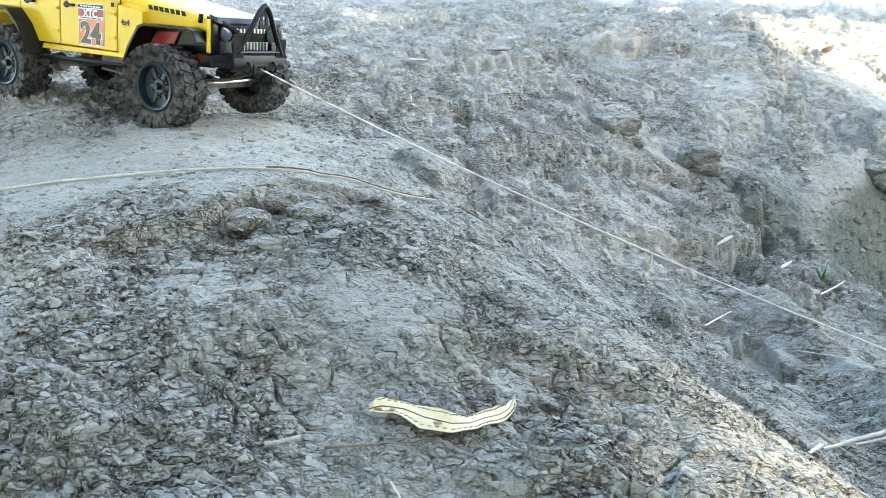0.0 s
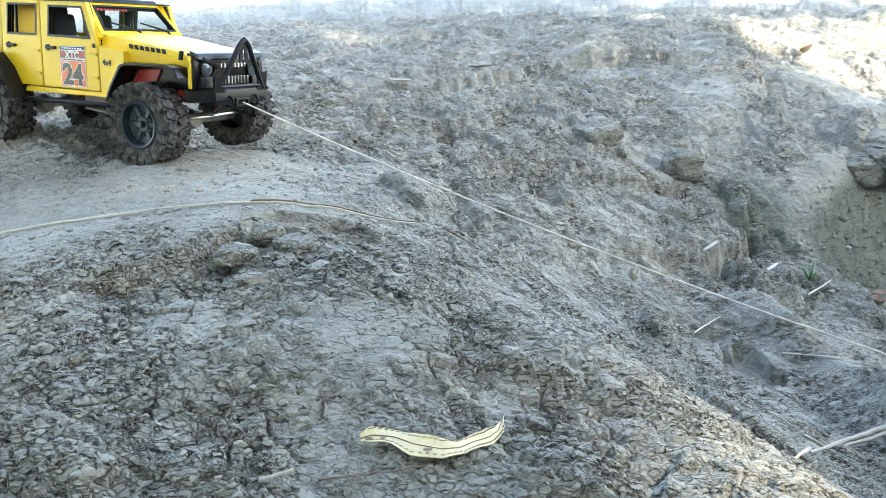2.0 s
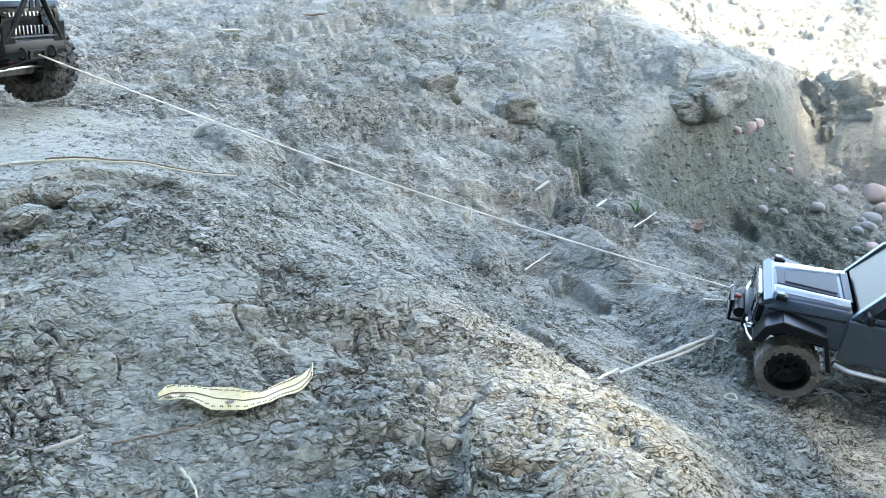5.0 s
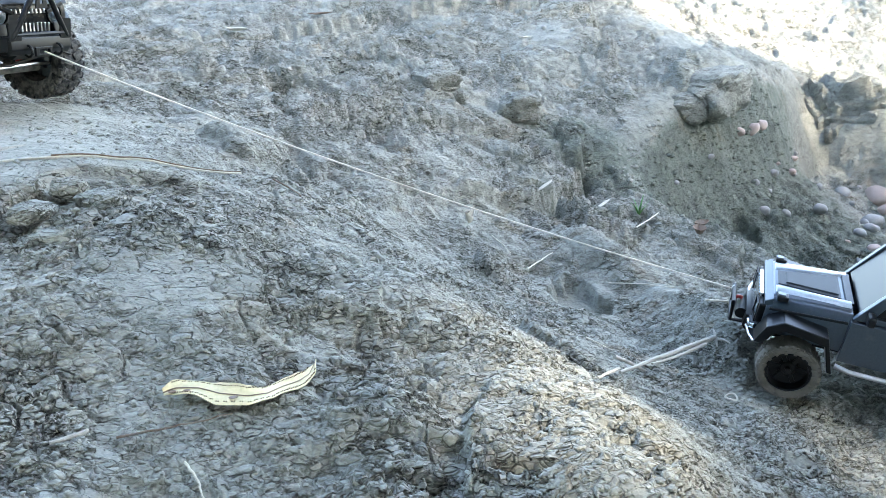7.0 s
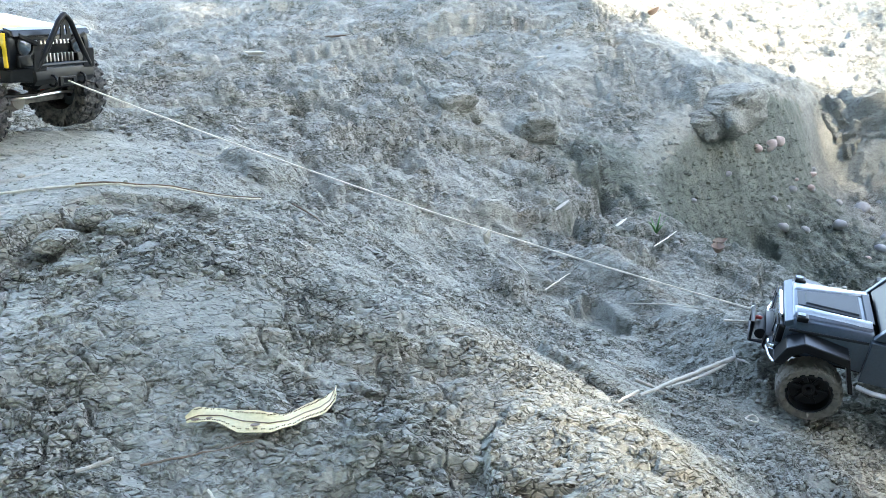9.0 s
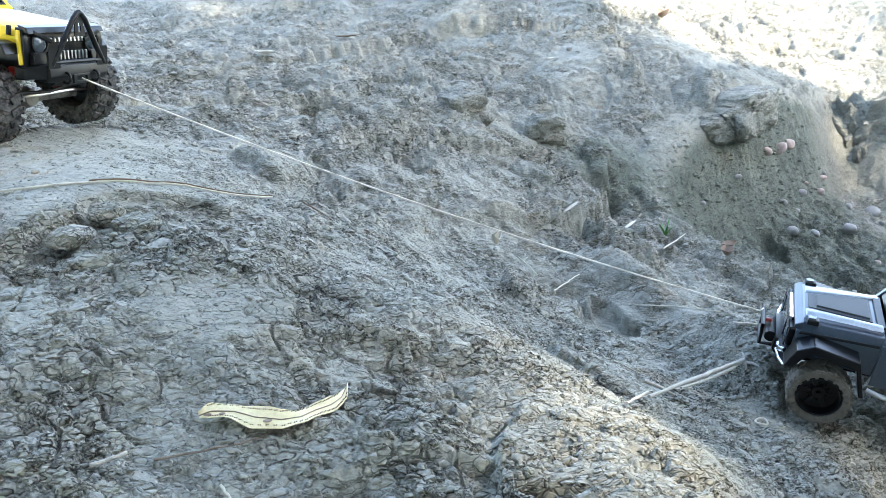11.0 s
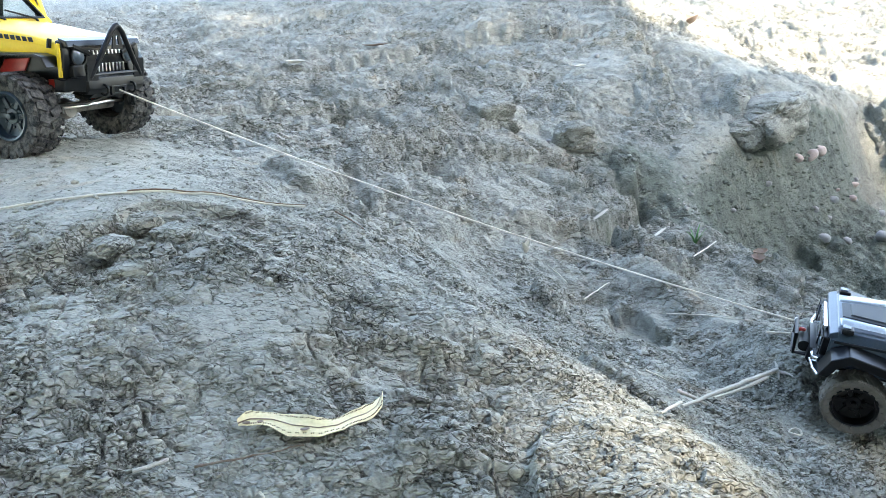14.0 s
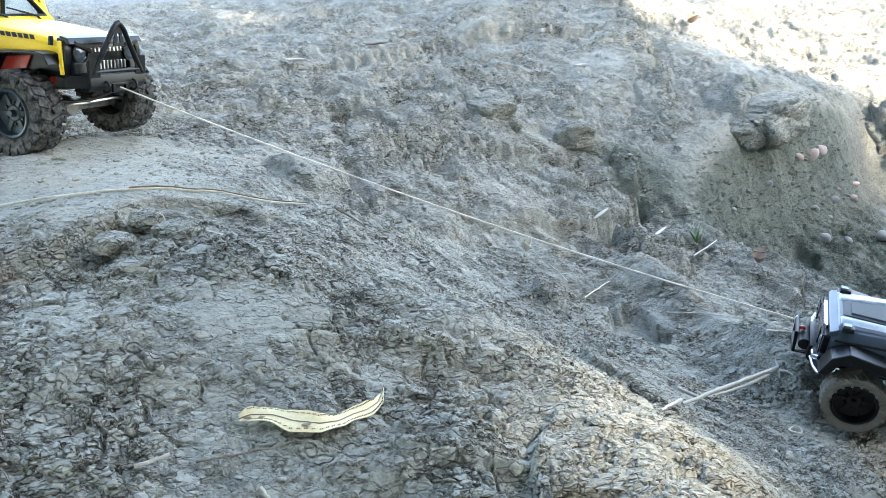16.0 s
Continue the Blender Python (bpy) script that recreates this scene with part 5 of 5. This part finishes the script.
def dead_leaf(x, y, turn, length, width, curl, mat, label):
    bm, n, rows = bmesh.new(), 7, []
    base = rest(x, y, length * 0.4, 0.003)
    m = Matrix.Translation(base) @ Matrix.Rotation(radians(turn), 4, "Z")
    for i in range(n):
        u = -1 + 2 * i / (n - 1)
        w = width / 2 * max(0.06, math.cos(u * 1.45))
        rows.append([bm.verts.new(m @ Vector((u * length / 2, v * w, curl * (v * v) * w * 0.9 + curl * 0.012 * u * u + 0.001 * math.sin(5 * u)))) for v in (-1, -0.4, 0, 0.4, 1)])
    for r0, r1 in zip(rows, rows[1:]):
        for c in range(4):
            bm.faces.new((r0[c], r0[c + 1], r1[c + 1], r1[c]))
    bmesh.ops.recalc_face_normals(bm, faces=bm.faces)
    bmesh.ops.solidify(bm, geom=list(bm.faces), thickness=0.0007)
    return tagged(part("dead_leaf", bm, mat, smooth=True), label, "leaf")


dead_leaf(-0.171, 2.81, -28, 0.085, 0.030, 0.8, STRAW, "curled pale dead leaf on the plateau")
dead_leaf(0.322, 1.405, 60, 0.045, 0.014, 2.2, STRAW, "tightly curled pale dead leaf")
dead_leaf(0.899, 1.647, 70, 0.05, 0.030, 1.2, DEAD, "rusty brown dead leaf at the foot of the bank")
dead_leaf(0.93, 1.70, 20, 0.045, 0.028, 1.0, DEAD, "crumpled brown dead leaf at the foot of the bank")
dead_leaf(1.62, 3.90, 40, 0.09, 0.06, 1.6, DEAD, "big curled brown dead leaf in the sun")
dead_leaf(0.75, 2.66, 10, 0.05, 0.02, 0.6, STRAW, "small pale dead leaf on the plateau")
dead_leaf(0.10, 3.00, 0, 0.09, 0.025, 0.5, BARK, "dark dead leaf on the plateau")
stick("twig", [(1.50, 3.80), (1.55, 3.90), (1.60, 4.02)], 0.006, 0.004, STRAW, "pale twig beside a big dead leaf", "twig", 0.003)
stick("twig", [(1.58, 3.82), (1.68, 3.86), (1.78, 3.90)], 0.005, 0.003, TWIG, "pale twig beside a big dead leaf", "twig", 0.003)

o = rest(0.560, 0.850, 0.008, 0.003)
ring_bm = tube([o + Vector((0.0075 * math.cos(t), 0.0075 * math.sin(t), 0.0012 * math.sin(2 * t))) for t in np.linspace(0, 2 * math.pi, 20)[:-1]], 0.0014, 7, closed=True)
tagged(part("grass_ring", ring_bm, STRAW, smooth=True), "small pale ring of coiled grass", "grass ring")


def sprout():
    base = on_ground(0.826, 1.827)
    plant = None
    for k in range(7):
        ang, ln = k * 0.9, 0.045 + 0.02 * random.random()
        d = Vector((math.cos(ang), math.sin(ang), 0))
        pts = [base + d * ln * t * 0.5 + Vector((0, 0, ln * (t - 0.35 * t * t))) for t in (0, 0.35, 0.7, 1.0)]
        bm = tube(pts, 0.0032, 6, 0.0006, flat=0.3)
        if plant is None:
            plant = new("sprout")
        part("blade", bm, GREEN, plant, smooth=True)
    return tagged(plant, "small green sprout at the foot of the bank", "plant")


sprout()
stick("grass_stalk", [(0.735, 1.619), (0.80, 1.70), (0.855, 1.773)], 0.0018, 0.0010, STRAW, "dry bent grass stalk under the bank", "grass stalk", 0.001, 0.01)


def stone(x, y, size, mat, label, sink=0.3, group="stones in the bank"):
    bm = bmesh.new()
    bmesh.ops.create_icosphere(bm, subdivisions=3, radius=0.5)
    seed = Vector((x * 7.1, y * 5.3, size * 90))
    for v in bm.verts:
        v.co *= 1 + 0.25 * noise.noise(v.co * 1.6 + seed) + 0.07 * noise.noise(v.co * 5 + seed)
    s = Matrix.Diagonal((size, size * random.uniform(0.7, 0.95), size * random.uniform(0.6, 0.8), 1))
    z = ground_at(x, y) + size * (0.36 - sink)
    bm.transform(Matrix.Translation((x, y, z)) @ Euler((random.uniform(-0.4, 0.4), random.uniform(-0.4, 0.4), random.uniform(0, 6))).to_matrix().to_4x4() @ s)
    return tagged(part("stone", bm, mat, smooth=True), label, "stone", group)


for x, y, size, mat in ((1.635, 2.759, 0.060, PINK), (1.725, 2.859, 0.055, PINK), (1.534, 2.663, 0.040, PINK), (1.310, 2.425, 0.026, STONE), (1.105, 2.226, 0.022, STONE),
                        (1.530, 2.440, 0.050, STONE), (1.610, 2.435, 0.032, STONE), (1.580, 2.600, 0.030, STONE), (1.660, 2.640, 0.024, STONE)):
    stone(x, y, size, mat, "rounded pale pinkish stone stuck in the bank" if mat is PINK else "rounded grey stone stuck in the bank", 0.2)
for x, y, size, mat in ((2.48, 3.13, 0.12, PINK), (1.84, 2.59, 0.065, STONE), (2.23, 2.81, 0.09, STONE), (1.95, 2.50, 0.05, STONE), (2.25, 3.05, 0.07, STONE), (2.36, 2.92, 0.06, PINK)):
    stone(x, y, size, mat, "reddish rounded stone on the gully floor" if mat is PINK else "grey rounded stone on the gully floor", 0.15, "stones on the gully floor")
for k in range(34):
    x, y = random.uniform(1.65, 2.9), random.uniform(2.25, 3.35)
    if x - y * 0.72 > -0.25:
        stone(x, y, random.uniform(0.02, 0.05), random.choice((STONE, STONE, STONE, PINK)), "small rounded stone on the gully floor", 0.15, "stones on the gully floor")
for x, y, size in ((0.30, 2.12, 0.018), (0.52, 2.09, 0.014), (0.42, 2.64, 0.016), (0.24, 2.20, 0.016), (-0.285, 0.985, 0.006), (1.02, 2.55, 0.02), (0.85, 2.80, 0.02)):
    stone(x, y, size, STONE, "small pale pebble on the silt", 0.1, "pebbles on the silt")


def silt_block(x, y, z, size, turn, label, seed, fine=4, pits=0.10):
    """A broken block of silt with a lumpy, cracked and pitted skin, half sunk into the bank."""
    bm = bmesh.new()
    bmesh.ops.create_icosphere(bm, subdivisions=fine, radius=0.5)
    at = Vector((seed * 3.3, seed * 1.7, 0.4))
    for v in bm.verts:
        p = v.co.copy()
        q = Vector([math.copysign(abs(c * 2) ** 0.72, c) / 2 for c in p])
        n = noise.noise(p * 2.2 + at)
        m = abs(noise.noise(p * 5.0 + at)) + 0.5 * abs(noise.noise(p * 11.0 + at)) + 0.3 * abs(noise.noise(p * 23.0 + at))
        v.co = q * (1 + 0.30 * n + pits * 2.2 * (m - 0.42))
    bm.transform(Matrix.Translation((x, y, z)) @ Matrix.Rotation(radians(turn), 4, "Z") @ Matrix.Diagonal((*size, 1)))
    ob = part("silt_block", bm, MUD, smooth=True)
    ob.data.attributes.new("crusty", "FLOAT", "POINT").data.foreach_set("value", [0.8] * len(ob.data.vertices))
    return tagged(ob, label, "block of silt", "blocks of silt")


silt_block(1.385, 2.590, -0.165, (0.38, 0.20, 0.15), 44, "overhanging lip of cracked grey silt on the bank", 1, 5)
silt_block(1.235, 2.470, -0.185, (0.16, 0.13, 0.10), 30, "lump of cracked silt breaking off the bank", 2, 4)
silt_block(2.52, 3.56, -0.620, (0.42, 0.34, 0.52), -10, "big pitted block of dry silt in the sun", 3, 5, 0.16)
silt_block(0.375, 2.120, 0.020, (0.125, 0.10, 0.080), 25, "dark cracked clod of silt on the plateau", 4)
silt_block(0.425, 2.105, -0.020, (0.06, 0.05, 0.036), -20, "small clod of silt beside a larger one", 5, 3)
silt_block(0.600, 2.120, -0.066, (0.115, 0.09, 0.085), 15, "rounded clod of grey silt", 6)
silt_block(0.345, 2.060, -0.004, (0.060, 0.035, 0.022), 20, "flat flake of silt on the plateau", 7, 3)
silt_block(-0.215, 0.905, 0.158, (0.042, 0.036, 0.022), 20, "lump of silt turned up along a track", 8, 3)
silt_block(-0.175, 0.880, 0.150, (0.052, 0.040, 0.026), -30, "lump of silt turned up along a track", 9, 4)
silt_block(-0.240, 0.850, 0.152, (0.046, 0.034, 0.020), 60, "flat lump of silt turned up along a track", 10, 3)
silt_block(-0.205, 0.790, 0.142, (0.050, 0.030, 0.018), 5, "flat plate of silt along a track", 11, 3)
silt_block(1.06, 3.05, 0.03, (0.20, 0.14, 0.07), 50, "ledge of dry silt above a sunny hollow", 12, 4)


def crumbs():
    """Loose crumbs of silt."""
    shapes = []
    for k in range(6):
        b = bmesh.new()
        bmesh.ops.create_icosphere(b, subdivisions=1, radius=1)
        seed = Vector((k * 3.7, 1.1, 0))
        pts = np.array([tuple(v.co * (1 + 0.55 * noise.noise(v.co * 1.3 + seed))) for v in b.verts])
        shapes.append((pts, np.array([[v.index for v in f.verts] for f in b.faces])))
        b.free()
    rng = np.random.default_rng(4)
    n = 11000
    r = 0.40 + 2.6 * rng.random(n) ** 1.7
    a = np.radians(-30 + 66 * rng.random(n))
    x, y = 0.03 + r * np.sin(a), -0.10 + r * np.cos(a)
    size = (0.0010 + 0.0036 * rng.random(n) ** 3.0) * (0.6 + 0.6 * r)
    keep = fbm(x * 9, y * 9, 2, 21) > -0.12
    x, y, size = x[keep], y[keep], size[keep]
    fx, fy = 0.7 + 1.3 * rng.random(6000), 1.8 + 1.3 * rng.random(6000)      # stuck to the cut face
    on = (bank_step(fx, fy) > 0.05) & (bank_step(fx, fy) < 0.97)
    x, y, size = np.concatenate([x, fx[on]]), np.concatenate([y, fy[on]]), np.concatenate([size, 0.003 + 0.010 * rng.random(int(on.sum())) ** 3.5])
    z = height(x, y)
    verts, faces, base = [], [], 0
    for i in range(len(x)):
        pts, tri = shapes[i % 6]
        t = rng.random() * 6.28
        c, s = math.cos(t), math.sin(t)
        p = pts * size[i] * np.array([1.0, 0.8, 0.5])
        verts.append(np.stack([x[i] + c * p[:, 0] - s * p[:, 1], y[i] + s * p[:, 0] + c * p[:, 1], z[i] + p[:, 2] + size[i] * 0.25], 1))
        faces.append(tri + base)
        base += len(pts)
    me = bpy.data.meshes.new("silt_crumbs")
    me.from_pydata(np.concatenate(verts).tolist(), [], np.concatenate(faces).tolist())
    # crumbs on the cut face take its painted shade and damp
    wet_shade = np.concatenate([np.full(len(p), w) for p, w in zip(verts, 0.72 * ease((bank_step(x, y) - 0.04) * 6))])
    me.attributes.new("damp_shade", "FLOAT", "POINT").data.foreach_set("value", wet_shade.astype(np.float32))
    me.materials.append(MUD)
    return tagged(new("silt_crumbs", me), "loose dry crumbs of grey silt", "crumbs", kind="stuff")


crumbs()


# ---- unseen trees added to shade the bank ----
LEAF = paint("tree_leaf", (0.07, 0.12, 0.035), 0.5)


def unseen_tree(trunk_way, radius, lobes, count, leaf, label, seed, wave=0.14, gaps=()):
    """A tapered trunk, a limb to each lobe of the crown, and a crown of small folded leaves. lobes: x, y, z, radius, leaf size; gaps: middle, radius and share of leaves missing along the sun's way."""
    tree = new("tree")
    part("trunk", tube(trunk_way, radius, 14, radius * 0.45), BARK, tree, "brown tree trunk", smooth=True)
    for cx, cy, cz, r, size in lobes:
        a, b = trunk_way[-2], Vector((cx, cy, cz - 0.1))
        part("limb", tube([a, a.lerp(b, 0.4) + Vector((0, 0, 0.22)), a.lerp(b, 0.75) + Vector((0.06, 0.05, 0.12)), b], 0.07, 9, 0.015), BARK, tree, smooth=True)
    rng = np.random.default_rng(seed)
    share = np.array([(l[3] / l[4]) ** 2 for l in lobes])
    lob = np.array(lobes)[rng.choice(len(lobes), count, p=share / share.sum())]
    d = rng.normal(size=(count, 3))
    d *= (rng.random(count) ** 0.42 * lob[:, 3] / np.linalg.norm(d, axis=1))[:, None]
    p = lob[:, :3] + d * np.array([1, 1, 0.60])
    p[:, 0] += wave * np.sin(7 * p[:, 1])
    p[:, 1] += wave * np.cos(6 * p[:, 0])
    keep = np.ones(count, bool)
    way = np.array(sun_way)
    for tx, ty, tz, rr, missing in gaps:
        q = p - np.array([tx, ty, tz])
        near = np.linalg.norm(q - (q @ way)[:, None] * way, axis=1) < rr
        keep &= ~(near & (rng.random(count) < missing))
    p, lob = p[keep], lob[keep]
    n = len(p)
    u = rng.normal(size=(n, 3))
    u /= np.linalg.norm(u, axis=1)[:, None]
    w = np.cross(u, rng.normal(size=(n, 3)))
    w /= np.linalg.norm(w, axis=1)[:, None]
    nn = np.cross(u, w) * 0.008
    ln, wd = (leaf * lob[:, 4] * (0.7 + 0.6 * rng.random(n)))[:, None], (0.45 * leaf * lob[:, 4] * (0.7 + 0.6 * rng.random(n)))[:, None]
    co = np.stack([p - u * ln, p + w * wd + nn, p + u * ln, p - w * wd + nn], 1).reshape(-1, 3)
    i = np.arange(n)[:, None] * 4
    tri = np.concatenate([i + np.array([[0, 1, 2]]), i + np.array([[0, 2, 3]])])
    me = bpy.data.meshes.new("crown")
    me.from_pydata(co.tolist(), [], tri.tolist())
    me.materials.append(LEAF)
    crown = new("crown", me)
    crown.parent = tree
    return tagged(tree, label, "tree", "trees round the bank")


CROWN = 7.5
# where the shade of the tall tree falls on the bank, and how wide
SHADE = [(0.2, 0.5, 1.55), (-0.9, 1.9, 1.6), (0.55, 1.75, 1.05), (-0.6, -0.6, 1.5), (-2.0, 3.2, 1.5), (1.35, 1.35, 1.15), (1.0, 0.0, 1.3), (-0.1, 2.9, 0.9), (-1.6, 0.3, 1.4), (1.6, 2.15, 0.85), (1.65, 2.1, 0.6), (1.35, 2.0, 0.5),
         (1.5, 2.3, 0.5), (1.9, 2.3, 0.7), (2.6, 2.2, 0.85), (0.3, 3.5, 0.95), (-1.0, 4.6, 1.6), (-2.8, 4.6, 1.6), (0.5, 2.7, 0.75), (2.2, 1.3, 1.2), (2.0, 0.2, 1.4), (-3.0, 2.0, 1.6), (1.55, 2.25, 0.45), (2.0, 2.45, 0.5),
         (2.5, 2.65, 0.5), (3.0, 2.6, 0.6), (2.2, 2.1, 0.6), (0.75, 3.9, 0.6)]
SHADE += [(0.3, 5.2, 1.1), (-1.0, 7.0, 2.0), (-3.0, 7.0, 2.2), (0.3, 8.6, 1.7), (-2.5, 10.5, 2.5), (-0.4, 11.2, 2.4), (-5.2, 8.0, 2.5), (2.6, 3.05, 0.42), (3.1, 2.8, 0.4), (2.75, 3.18, 0.34), (2.5, 3.2, 0.3), (1.7, 2.3, 0.5), (2.1, 2.6, 0.45), (2.4, 2.4, 0.6),
          (2.75, 2.85, 0.42), (1.5, 1.95, 0.5), (1.8, 2.5, 0.35), (2.2, 2.85, 0.3), (1.45, 2.25, 0.35), (2.13, 2.98, 0.32), (1.9, 2.83, 0.28), (2.35, 3.1, 0.3), (1.6, 6.7, 0.9), (2.7, 6.6, 1.0), (3.7, 6.2, 1.0)]
lift = Vector(sun_way) * (CROWN / sun_way.z)
# tall tree out of view, added only for its shade and sun gaps
foot = on_ground(10.5, -5.0)
unseen_tree([foot - Vector((0, 0, 0.1)), foot + Vector((-0.1, 0.05, 2.2)), foot + Vector((-0.6, 0.2, 4.2)), foot + Vector((-1.3, 0.4, 6.3)), foot + Vector((-1.9, 0.5, 8.0))], 0.24,
           [(x + lift.x, y + lift.y, CROWN + 0.4 * math.sin(5 * x + y), r, 2.2 if y > 4.1 else 1.0) for x, y, r in SHADE], 60000, 0.075, "unseen broad leafy tree added to shade the bank", 11, 0.14,
           ((0.30, 0.64, 0.0, 0.17, 0.45), (0.20, 0.74, 0.0, 0.13, 0.40), (0.42, 0.56, -0.10, 0.20, 0.45), (0.73, 0.72, -0.21, 0.20, 0.85), (2.60, 3.46, -0.45, 0.24, 0.85), (0.4, 2.8, 0.1, 0.6, 0.28), (-0.5, 3.0, 0.1, 0.8, 0.22), (1.10, 2.66, 0.0, 0.16, 0.25)))
# unseen lower trees, added to block skylight; their crowns close over the near end of the bank
for fx, fy, seed, crown in ((-1.6, -3.0, 21, [(-1.2, -1.0, 3.0, 1.5), (0.4, -1.3, 3.2, 1.5), (-0.3, -2.6, 2.4, 1.6), (1.3, -2.6, 2.6, 1.5), (-2.2, -2.4, 2.4, 1.7), (0.6, -3.2, 1.2, 1.3)]),
                            (5.0, -2.0, 23, [(4.2, -0.6, 1.5, 1.3), (5.3, -1.4, 2.0, 1.6), (3.7, -1.9, 1.6, 1.4), (6.2, -0.4, 1.4, 1.3), (4.6, -0.8, 0.6, 1.2)]),
                            (-4.2, -1.2, 22, [(-3.4, -0.6, 2.6, 1.6), (-4.6, 0.4, 2.2, 1.7), (-3.6, -2.2, 1.8, 1.6), (-4.8, -1.8, 1.2, 1.4)])):
    foot = on_ground(fx, fy)
    unseen_tree([foot - Vector((0, 0, 0.1)), foot + Vector((0.05, 0.1, 1.0)), foot + Vector((0.15, 0.3, 2.0)), foot + Vector((0.3, 0.6, 3.0))], 0.14, [(*c, 1.0) for c in crown], 13000, 0.16, "unseen low leafy tree added to block skylight", seed)
